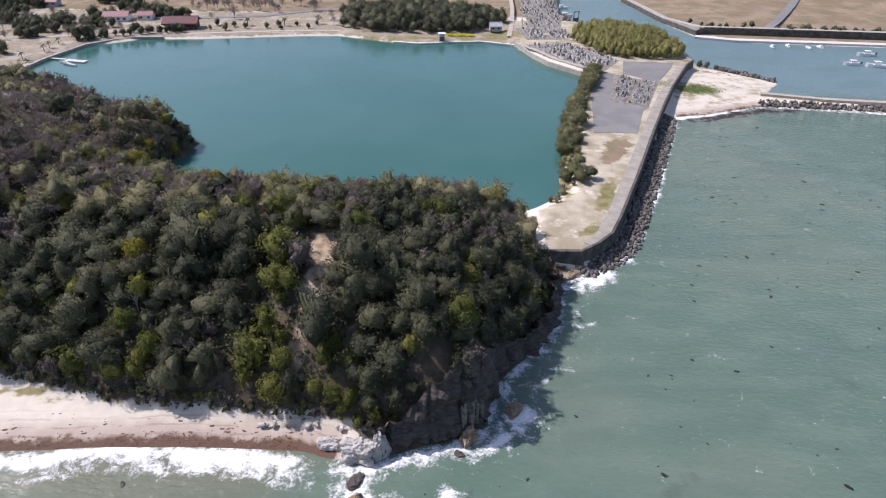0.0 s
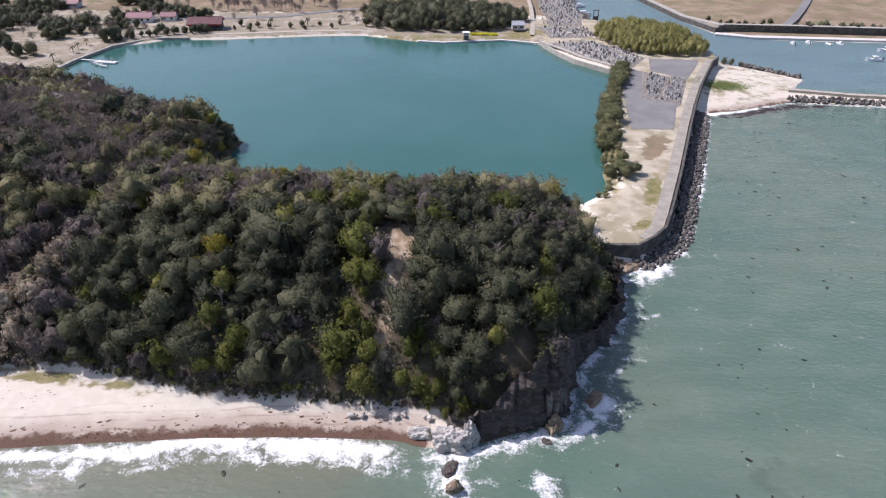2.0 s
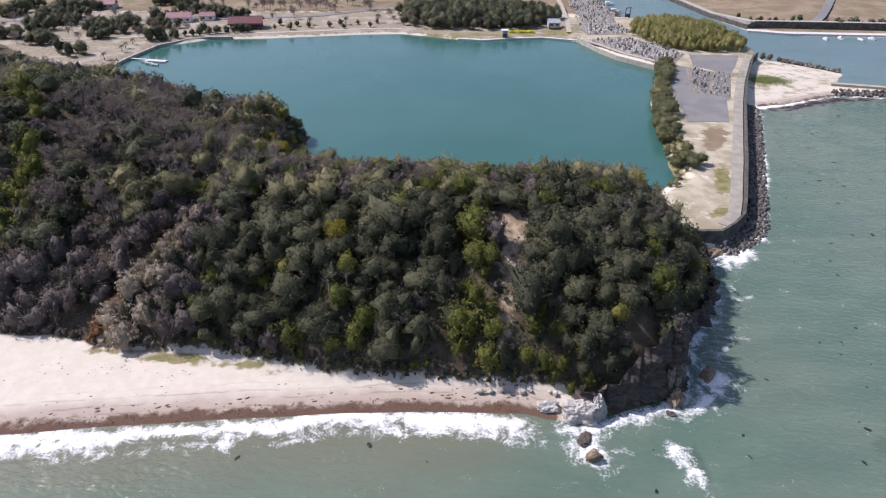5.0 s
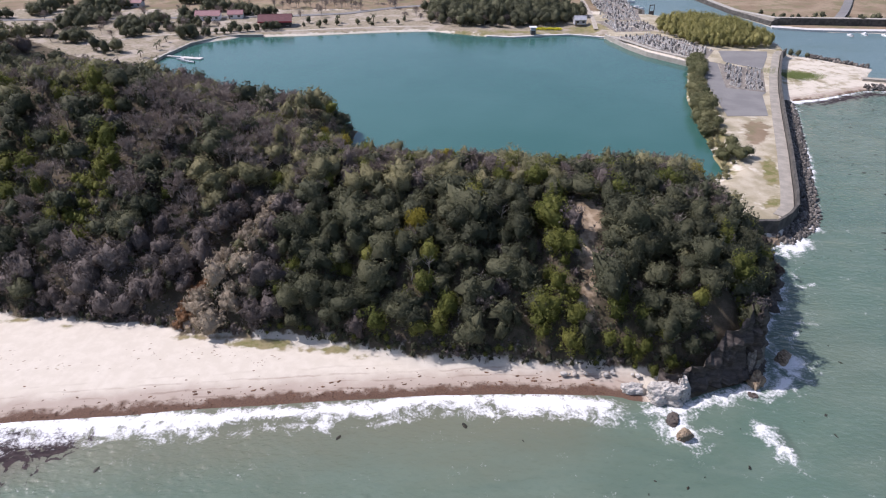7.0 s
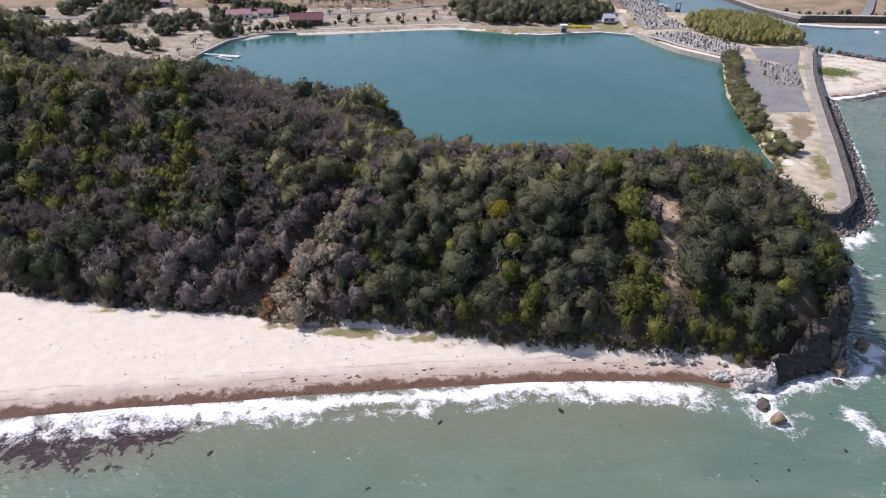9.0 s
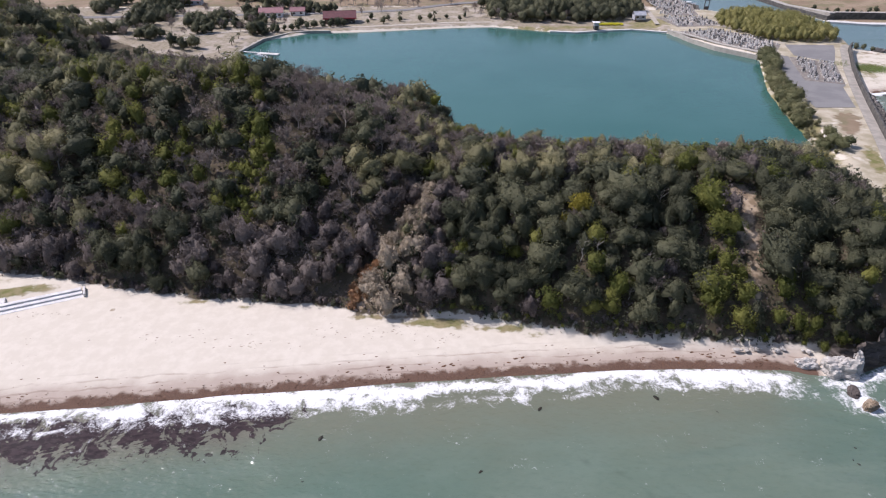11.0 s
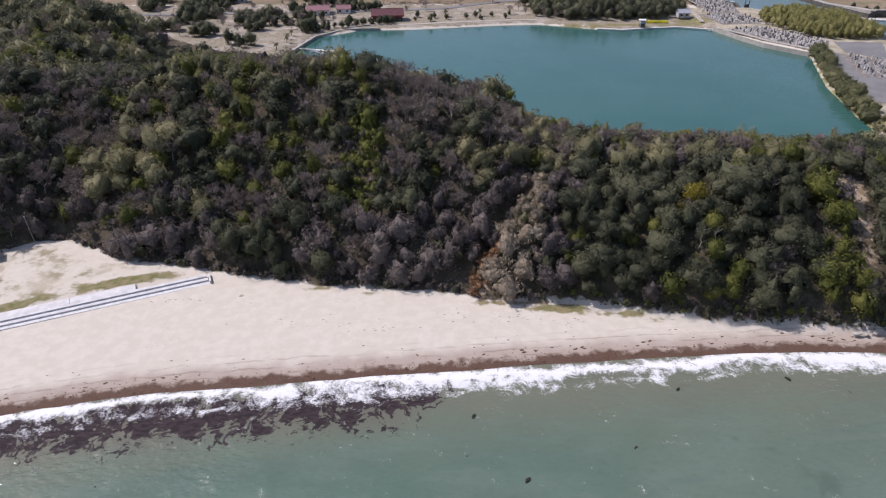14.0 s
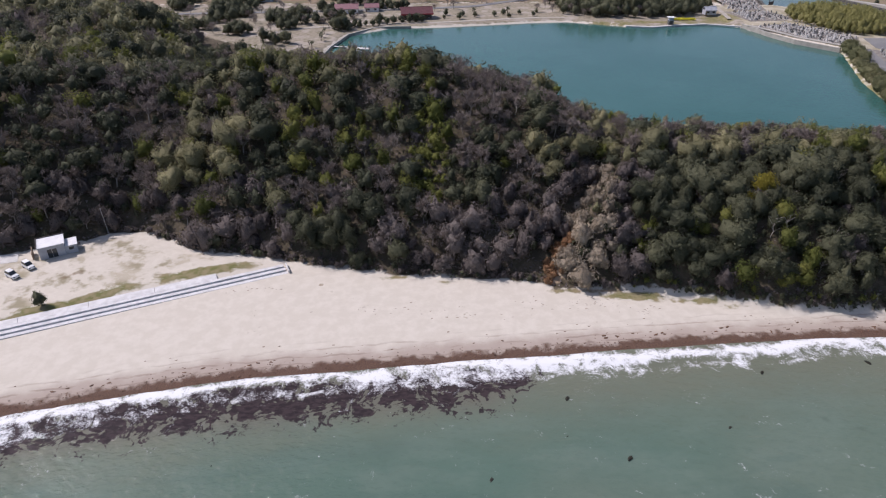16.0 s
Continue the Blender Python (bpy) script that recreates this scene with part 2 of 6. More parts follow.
def sea_material():
    """Turbid green sea: foam where it breaks, drifts of weed and sand stirred up near the beach."""
    k = Mat("sea_water")
    swell = k.noise(0.12, 5, stretch=(0.6, 1.5, 1.0, 20.0))
    chop = k.noise(0.9, 5, stretch=(0.7, 1.3, 1.0, 20.0))
    broad = k.noise(0.018, 3)
    water = k.mix(k.step(broad, 0.4, 0.62), (0.090, 0.142, 0.110), (0.116, 0.155, 0.119))
    water = k.mix(k.calc("MULTIPLY", k.step(swell, 0.42, 0.66), 0.42), water, (0.138, 0.181, 0.146))
    water = k.mix(k.calc("MULTIPLY", k.step(chop, 0.48, 0.66), 0.16), water, (0.069, 0.112, 0.086))
    blue = k.attr("harbour")
    water = k.mix(blue, water, (0.118, 0.182, 0.198))
    bands = k.noise(0.045, 4, stretch=(0.45, 1.6, 1.0, 14.0), distort=0.8)
    water = k.mix(k.calc("MULTIPLY", k.step(bands, 0.52, 0.66), 0.30), water, (0.066, 0.112, 0.092))
    weedbed = k.noise(0.055, 4, distort=1.0)
    water = k.mix(k.calc("MULTIPLY", k.step(weedbed, 0.62, 0.72), 0.35), water, (0.052, 0.065, 0.052))
    stir = k.step(k.calc("ADD", k.attr("shore"), k.calc("MULTIPLY", swell, -16.0)), -33.0, -10.0)
    water = k.mix(k.calc("MULTIPLY", stir, 0.8), water, (0.156, 0.156, 0.112))
    wn = k.noise(0.26, 6, distort=0.5)
    near = k.step(k.attr("drift"), 0.02, 0.12)
    wn = k.calc("ADD", k.calc("MULTIPLY", wn, 0.75), k.calc("MULTIPLY", k.noise(0.7, 4, rough=0.55, distort=1.4), 0.35))
    wn = k.calc("SUBTRACT", wn, 0.05)
    fold = k.noise(0.17, 3, distort=2.2)
    veins = k.calc("SUBTRACT", 1.0, k.calc("MULTIPLY", k.calc("ABSOLUTE", k.calc("SUBTRACT", fold, 0.5)), 9.0))
    wn = k.calc("ADD", wn, k.calc("MULTIPLY", k.calc("MAXIMUM", veins, -0.6), 0.13))
    water = k.mix(k.calc("MULTIPLY", k.step(k.attr("drift"), 0.0, 0.7), 0.7), water, (0.128, 0.118, 0.093))
    drift = k.calc("MULTIPLY", near, k.step(k.calc("ADD", k.attr("drift"), k.calc("MULTIPLY", k.calc("SUBTRACT", wn, 0.5), 3.0)), 0.56, 0.80))
    water = k.mix(k.calc("MULTIPLY", drift, 0.88), water, k.mix(k.step(chop, 0.4, 0.6), (0.020, 0.012, 0.018), (0.040, 0.026, 0.032)))
    f1, f2 = k.noise(0.30, 7, rough=0.65, distort=0.8), k.noise(2.2, 5, rough=0.7)
    lace = k.calc("ADD", k.calc("MULTIPLY", k.calc("SUBTRACT", f1, 0.5), 2.2), k.calc("MULTIPLY", k.calc("SUBTRACT", f2, 0.5), 1.1))
    foam = k.step(k.calc("ADD", k.attr("foam"), lace), 0.30, 0.88)
    c = k.mix(foam, water, (0.705, 0.714, 0.722))
    k.bump(k.calc("ADD", k.calc("MULTIPLY", swell, 1.0), k.calc("ADD", k.calc("MULTIPLY", chop, 0.78), k.calc("MULTIPLY", k.noise(2.6, 3), 0.25))), 0.28, 0.45)
    k.done(c, 0.6, 0.0, 0.0)
    # the smooth skin of the water, thrown about by small steep waves
    ruffle = k.calc("ADD", k.noise(0.75, 1.5, stretch=(0.8, 1.3, 1.0, 20.0)), k.calc("MULTIPLY", k.noise(2.0, 1), 0.14))
    skin = k.node("ShaderNodeBump", Height=k.calc("MULTIPLY", k.calc("ADD", ruffle, k.calc("MULTIPLY", swell, 0.5)), k.calc("MULTIPLY_ADD", blue, 2.0, 1.0)), Strength=1.0, Distance=0.56)
    k.put(k.bsdf.inputs["Coat Normal"], skin.outputs[0])
    k.put(k.bsdf.inputs["Coat Weight"], k.calc("MULTIPLY", k.calc("SUBTRACT", 1.0, foam), k.calc("MULTIPLY_ADD", drift, -0.75, 1.0)))
    k.put(k.bsdf.inputs["Coat Roughness"], k.calc("MULTIPLY_ADD", blue, 0.36, 0.04))
    k.bsdf.inputs["Coat IOR"].default_value = 1.33
    return k.m


def lake_material():
    k = Mat("lake_water")
    ripple = k.noise(0.9, 2, stretch=(0.6, 1.4, 1.0))
    broad = k.noise(0.012, 3)
    c = k.mix(k.step(broad, 0.35, 0.65), (0.033, 0.104, 0.090), (0.044, 0.120, 0.107))
    k.bump(ripple, 0.55, 0.10)
    k.done(c, 0.06, 0.0, 0.5)
    k.bsdf.inputs["IOR"].default_value = 1.33
    return k.m


GROUND, SEA, LAKE_WATER = ground_material(), sea_material(), lake_material()


# ---- mesh helpers ----
def mesh_of(name, verts, faces, mats, smooth=False, attrs=None):
    """A mesh from an array of points and an array of triangles or quads (or a list of mixed faces)."""
    me = bpy.data.meshes.new(name)
    if isinstance(faces, np.ndarray):
        v = np.asarray(verts, np.float32)
        n, w = faces.shape
        me.vertices.add(len(v))
        me.vertices.foreach_set("co", v.ravel())
        me.loops.add(n * w)
        me.loops.foreach_set("vertex_index", faces.astype(np.int32).ravel())
        me.polygons.add(n)
        me.polygons.foreach_set("loop_start", np.arange(0, n * w, w, dtype=np.int32))
        me.polygons.foreach_set("loop_total", np.full(n, w, np.int32))
        me.update(calc_edges=True)
    else:
        me.from_pydata([tuple(map(float, p)) for p in verts], [], [tuple(f) for f in faces])
    for m in mats if isinstance(mats, (list, tuple)) else [mats]:
        me.materials.append(m)
    if smooth:
        me.polygons.foreach_set("use_smooth", np.ones(len(me.polygons), bool))
    for key, values in (attrs or {}).items():
        a = me.attributes.new(key, "FLOAT", "POINT")
        a.data.foreach_set("value", np.asarray(values, np.float32).ravel())
    return me


def from_bm(name, bm, mat):
    me = bpy.data.meshes.new(name)
    bm.to_mesh(me)
    bm.free()
    me.materials.append(mat)
    return me


def part(name, bm, mat, parent, label=""):
    """Links a bmesh, or a mesh, as one part under its thing."""
    me = bm if isinstance(bm, bpy.types.Mesh) else from_bm(name, bm, mat)
    ob = new(name, me)
    ob.parent = parent
    return tagged(ob, label)


def box(bm, x0, y0, z0, x1, y1, z1, bevel=0.0, m=None):
    """A box with rounded edges added to a bmesh."""
    r = bmesh.ops.create_cube(bm, size=1.0)
    vs = r["verts"]
    for v in vs:
        v.co = Vector(((x0 + x1) / 2 + v.co.x * (x1 - x0), (y0 + y1) / 2 + v.co.y * (y1 - y0), (z0 + z1) / 2 + v.co.z * (z1 - z0)))
    if m is not None:
        bmesh.ops.transform(bm, matrix=m, verts=vs)
    if bevel:
        es = list({e for v in vs for e in v.link_edges})
        bmesh.ops.bevel(bm, geom=es, offset=bevel, segments=1, affect="EDGES")
    return bm


def new_box(*a, **k):
    return box(bmesh.new(), *a, **k)


def tube(p0, p1, r0, r1, sides=6):
    """Points and quads of a tapered stick."""
    p0, p1 = np.array(p0, float), np.array(p1, float)
    d = (p1 - p0) / np.linalg.norm(p1 - p0)
    u = np.cross(d, (0.3, 0.9, 0.2))
    u /= np.linalg.norm(u)
    w = np.cross(d, u)
    a = np.arange(sides) * 2 * math.pi / sides
    ring = np.cos(a)[:, None] * u + np.sin(a)[:, None] * w
    v = np.vstack([p0 + ring * r0, p1 + ring * r1])
    i = np.arange(sides)
    j = (i + 1) % sides
    return v, np.stack([i, j, j + sides, i + sides], 1)


def join(pieces):
    vs, fs, n = [], [], 0
    for v, f in pieces:
        vs.append(v)
        fs.append(f + n)
        n += len(v)
    return np.vstack(vs), np.vstack(fs)


def strip(name, line, width, z, mat, parent=None, thick=0.25):
    """A paved band with thickness along a line of plan points."""
    pts = np.array(line, float)
    t = np.gradient(pts, axis=0)
    t /= np.linalg.norm(t, axis=1)[:, None]
    nrm = np.stack([-t[:, 1], t[:, 0]], 1)
    a, b = pts - nrm * width / 2, pts + nrm * width / 2
    n = len(pts)
    zt = np.full(n, z) if np.isscalar(z) else np.array(z)
    v = np.vstack([np.c_[a, zt], np.c_[b, zt], np.c_[a, zt - thick], np.c_[b, zt - thick]])
    f = []
    for i in range(n - 1):
        f += [(i, i + 1, n + i + 1, n + i), (2 * n + i, 2 * n + i + 1, i + 1, i), (n + i, n + i + 1, 3 * n + i + 1, 3 * n + i)]
    f += [(0, n, 3 * n, 2 * n), (n - 1, 3 * n - 1, 4 * n - 1, 2 * n - 1)]
    ob = new(name, mesh_of(name, v, f, mat))
    ob.parent = parent
    return ob


def slab(name, outline, z, mat, thick=0.3):
    """A flat plate with thickness over a plan outline."""
    bm = bmesh.new()
    face = bm.faces.new([bm.verts.new((x, y, z)) for x, y in outline])
    bm.normal_update()
    if face.normal.z < 0:
        face.normal_flip()
    r = bmesh.ops.extrude_face_region(bm, geom=[face])
    for v in r["geom"]:
        if isinstance(v, bmesh.types.BMVert):
            v.co.z -= thick
    bmesh.ops.recalc_face_normals(bm, faces=bm.faces)
    return new(name, from_bm(name, bm, mat))


# ---- plan ----
def signed(P, poly):
    """Distance of plan points to a polygon's outline, positive inside."""
    x, y = P[:, 0], P[:, 1]
    best = np.full(len(P), 1e18)
    inside = np.zeros(len(P), bool)
    for (ax, ay), (bx, by) in zip(poly, poly[1:] + poly[:1]):
        dx, dy = bx - ax, by - ay
        t = np.clip(((x - ax) * dx + (y - ay) * dy) / (dx * dx + dy * dy + 1e-9), 0, 1)
        best = np.minimum(best, (x - ax - t * dx) ** 2 + (y - ay - t * dy) ** 2)
        if ay != by:
            inside ^= ((ay > y) != (by > y)) & (x < ax + (y - ay) * dx / dy)
    return np.sqrt(best) * np.where(inside, 1, -1)


def smooth01(v, a, b):
    t = np.clip((v - a) / (b - a), 0, 1)
    return t * t * (3 - 2 * t)


def wobble(P, scale, seed=0.0):
    """Cheap smooth plan noise between about -1 and 1."""
    x, y = P[:, 0] / scale + seed * 7.3, P[:, 1] / scale + seed * 3.1
    return (np.sin(x * 1.3 + 1.7 * np.sin(y * 0.9)) + np.sin(y * 1.7 + 1.3 * np.sin(x * 1.1 + 2)) + np.sin((x + y) * 2.3 + np.sin(x * 2.9)) * 0.6) / 2.6


LAND = [(-4000, -150), (-420, 0), (-300, 28), (-222, 50), (-186, 58), (-144, 62), (-100, 66), (-58, 68), (-40, 67), (-29, 64.5), (-22, 67), (-11, 71), (-7, 79),
        (-5, 85), (2, 94), (7, 101), (10, 111), (12, 118), (21, 125), (28, 129), (34, 139), (39, 151), (49, 173), (62, 206), (71, 231), (85, 234), (111, 245),
        (157, 239), (420, 232), (420, 242), (164, 250), (120, 261), (133, 277), (128, 283), (117, 293), (106, 304), (104, 320), (106, 340), (98, 372), (72, 386),
        (62, 397), (56, 410), (64, 465), (64, 900), (-4000, 4000)]
FAR_LAND = [(100, 900), (106, 520), (108, 462), (116, 399), (125, 363), (142, 351), (219, 344), (4000, 330), (4000, 4000), (100, 4000)]
LAKE = [(-201, 274), (-197, 295), (-191, 320), (-169, 337), (-141, 339), (-93, 348), (-70, 350), (-39, 337), (-27, 334), (-10, 338), (5, 340), (22, 333), (28, 311),
        (34, 297), (48, 279), (41, 260), (31, 232), (24, 198), (22, 184), (19, 171), (18, 161), (8, 152), (-10, 148), (-40, 148), (-70, 152), (-84, 160),
        (-101, 172), (-97, 188), (-96, 198), (-107, 208), (-136, 232), (-167, 254)]
HILL = [(-262, 96), (-243, 103), (-233, 106), (-226, 111), (-219, 111), (-206, 103), (-187, 98.7), (-174, 95), (-156, 91.2), (-137, 88.8), (-125, 87.2), (-120, 84.5),
        (-102, 84.2), (-87, 80.8), (-76, 77.2), (-55, 75.2), (-35, 73.2), (-27, 70.6), (-21, 70.5), (-11, 73), (-8, 79), (-6, 85), (1, 94), (5, 101), (8, 111), (9, 119),
        (6, 126), (6, 143), (2, 148), (-10, 145), (-40, 145), (-70, 149), (-86, 157), (-103, 171), (-99, 188), (-98, 197), (-109, 206), (-138, 229), (-168, 251),
        (-198, 268), (-215, 275), (-250, 300), (-300, 345), (-400, 400), (-600, 420), (-600, 150), (-420, 120), (-300, 100)]
LOT = [(-182, 95), (-194, 91), (-214, 82.5), (-233, 73.5), (-300, 44), (-330, 90), (-262, 96), (-243, 103), (-233, 106), (-226, 111), (-219, 111), (-206, 102), (-187, 97)]
BAR = [(9, 125), (17, 126), (24, 134), (28.5, 145), (40, 171), (56, 209), (76, 255), (93, 290), (99, 297), (104, 312), (100, 350), (60, 385), (20, 385), (22, 340),
       (30, 316), (38, 300), (52, 281), (46, 260), (36, 232), (29, 198), (26, 176), (22, 160), (10, 150)]


# dark clefts that run up the headland: foot, slant and depth
CLEFTS = [(-68.3, -0.15, 1.0), (-50.2, 0.05, 1.0), (-100.0, -0.3, 0.9), (-25.5, 0.1, 1.0), (-87.0, -0.1, 0.7), (-59.5, 0.1, 0.5)]


def height(P):
    """Height of the ground over plan points."""
    x, y = P[:, 0], P[:, 1]
    land = np.maximum(signed(P, LAND), signed(P, FAR_LAND))
    z = np.where(land < 0, np.maximum(0.25 * land, -4), 1.0 * (1 - np.exp(-np.maximum(land, 0) / 10)) + 0.010 * np.clip(land, 0, 100))
    z = z + (2.0 - z) * smooth01(signed(P, LOT), -0.5, 3.0)
    bar = signed(P, BAR)
    z = z + (3.0 - z) * smooth01(bar, -4.0, 0.0)
    lake = signed(P, LAKE)
    z = np.where(lake > 0, 0.7 - 0.5 * np.minimum(lake, 4), np.minimum(z, 0.9 + 0.35 * np.maximum(-lake, 0)))
    d = signed(P, HILL)
    inside = np.maximum(d, 0)
    head = 22.3 * (1 - np.exp(-inside / 16.5))
    head = head + 4.6 * np.exp(-((x + 12) ** 2 + (y - 76) ** 2) / 18 ** 2) * smooth01(d, 0, 2.5)
    west = np.minimum(0.56 * inside + 2.0 * smooth01(inside, 0, 4), 30.5 - 0.44 * np.maximum(y - 146, 0) - 0.02 * np.maximum(-190 - x, 0) ** 1.2)
    back = np.minimum(0.5 * inside, 27 - 0.05 * np.maximum(y - 150, 0))
    west = west + np.maximum(back - west, 0) * smooth01(-x, 205, 275)
    west = np.maximum(west, 0) * smooth01(d, -0.5, 8)
    k = smooth01(x, -126, -98)
    hill = west + (np.minimum(head, np.where(x < -80, 30 - 0.44 * np.maximum(y - 146, 0), 99)) - west) * k
    gully = np.exp(-((x + 122 - 0.69 * (y - 92)) / 5.0) ** 2) * smooth01(d, 2, 14) * smooth01(-y, -132, -112)
    clefts = sum(w * np.exp(-((x - gx - sl * (y - 88)) / 2.6) ** 2) for gx, sl, w in CLEFTS) * smooth01(d, 3, 9) * smooth01(-y, -110, -97)
    ribs = np.sin(x / 3.9 + 1.2 * np.sin(x / 13.0) + 0.5 * np.sin(y / 9.0)) * smooth01(d, 2, 9) * smooth01(-y, -112, -98) * k
    hill = hill - 5.5 * gully - 3.6 * clefts + (1.3 * wobble(P, 11.0) + 1.4 * wobble(P, 24.0, 2.0) * (1 - k)) * smooth01(d, 6, 20) + 0.6 * ribs
    return z + np.maximum(hill, 0) * (d > 0)


def ground_at(x, y):
    return float(height(np.array([[x, y]], float))[0])


# ---- ground, sea and lake ----
def axis(lo, hi, step, far_lo, far_hi):
    mid = list(np.arange(lo, hi + 0.01, step))
    out, s, v = [], step, hi
    while v < far_hi:
        s *= 1.35
        v += s
        out.append(v)
    low, s, v = [], step, lo
    while v > far_lo:
        s *= 1.35
        v -= s
        low.append(v)
    return np.array(low[::-1] + mid + out)


def sheet(xs, ys):
    X, Y = np.meshgrid(xs, ys)
    P = np.stack([X.ravel(), Y.ravel()], 1)
    nx, ny = len(xs), len(ys)
    i = (np.arange(ny - 1)[:, None] * nx + np.arange(nx - 1)[None]).ravel()
    return P, np.stack([i, i + 1, i + 1 + nx, i + nx], 1)


def blob(P, x, y, rx, ry, turn=0.0):
    c, s = math.cos(radians(turn)), math.sin(radians(turn))
    dx, dy = P[:, 0] - x, P[:, 1] - y
    return np.exp(-((c * dx + s * dy) / rx) ** 2 - ((-s * dx + c * dy) / ry) ** 2)


SCARS = [(-39.2, 99, 3.0, 5.0, -6), (-40.0, 91, 1.9, 5.5, -4), (-41.6, 81.5, 1.3, 5.0, -8), (-120.0, 88.4, 2.2, 2.0, -20), (-110.5, 106.5, 1.6, 6.0, -34)]
BARE_ROCK = (-17.5, 76, 3.6, 4.6, 30)


def build_ground():
    P, F = sheet(axis(-330, 250, 2.0, -3800, 3800), axis(40, 470, 2.0, -3000, 4300))
    z = height(P)
    land = np.maximum(signed(P, LAND), signed(P, FAR_LAND))
    d, bar, lake = signed(P, HILL), signed(P, BAR), signed(P, LAKE)
    x, y = P[:, 0], P[:, 1]
    shore = np.where(bar > -30, 40 * smooth01(bar, -30, -20), land)
    shore = np.where(((y < 130) & (x < -33)) | ((x > 73) & (y < 262) & (x < 120)), land + 1.2 * (x > 73), np.maximum(shore, 9))
    soil = smooth01(d + 4.0 * smooth01(y, 135, 142) + 6.0 * smooth01(x, -30, -24) * (y < 124), -0.5, 1.5)
    tan = np.maximum(np.maximum(0.75 * smooth01(bar, -1.5, 1.0), 0.42 * smooth01(x, 70, 80) * smooth01(y, 225, 235)), 0.45 * smooth01(signed(P, LOT), -1.0, 2.0))
    scar = np.zeros(len(P))
    for sx, sy, rx, ry, turn in SCARS:
        scar = np.maximum(scar, blob(P, sx, sy, rx, ry, turn))
    far = smooth01(y, 395, 410) * (x < 70)
    field = np.maximum(far, smooth01(signed(P, FAR_LAND), 4, 9))
    park = smooth01(-lake, 0.5, 3) * smooth01(y, 258, 275) * (x < 25) * (d < 0) * (1 - field)
    grass = 0.75 * blob(P, -30, 343, 50, 5) + 1.0 * blob(P, 90, 263, 12, 6, 30) + 1.1 * blob(P, 30.5, 158, 2.6, 13, -22) + 0.9 * blob(P, 20, 136, 6, 2.0, 30) + 0.8 * blob(P, 27, 192, 3.0, 10, -12) + 0.9 * blob(P, 17, 352, 14, 8)
    grass = grass + 0.9 * blob(P, -104, 81.8, 8, 1.5, -10) + 0.95 * blob(P, -224, 80.5, 20, 3.0, 28) + 0.85 * blob(P, -197, 92.6, 9, 1.6, 20) + 0.75 * blob(P, -200, 93, 7, 1.4, 18) + 0.8 * blob(P, -88, 79.5, 11, 1.5, -13) + 0.6 * blob(P, -150, 89, 16, 0.9, -8)
    grass = grass + 0.55 * smooth01(lake, -7, -2) * (x > 12) * (y < 285) * (y > 150) + 0.5 * blob(P, 100, 300, 8, 6) + 0.5 * blob(P, -116, 83.6, 12, 1.3, -8)
    dry = 1.1 * blob(P, 40, 190, 4.0, 12, -22) + 0.6 * blob(P, 30, 141, 3, 6, -20) + 0.6 * blob(P, -228, 92, 4, 1.6, 20) + 0.8 * blob(P, -112, 84.0, 11, 1.5, -4) + 0.45 * blob(P, 110, 290, 9, 9)
    me = mesh_of("ground", np.c_[P, z], F, GROUND, True,
                 {"shore": np.clip(shore, -20, 60), "soil": soil, "scar": 1.2 * scar * (d > 0), "field": np.maximum(field, dry), "park": park, "tan": tan, "grass": grass})
    tagged(new("ground", me), "pale sand, soil and dry grass of the coast", "ground", kind="structure")


build_ground()


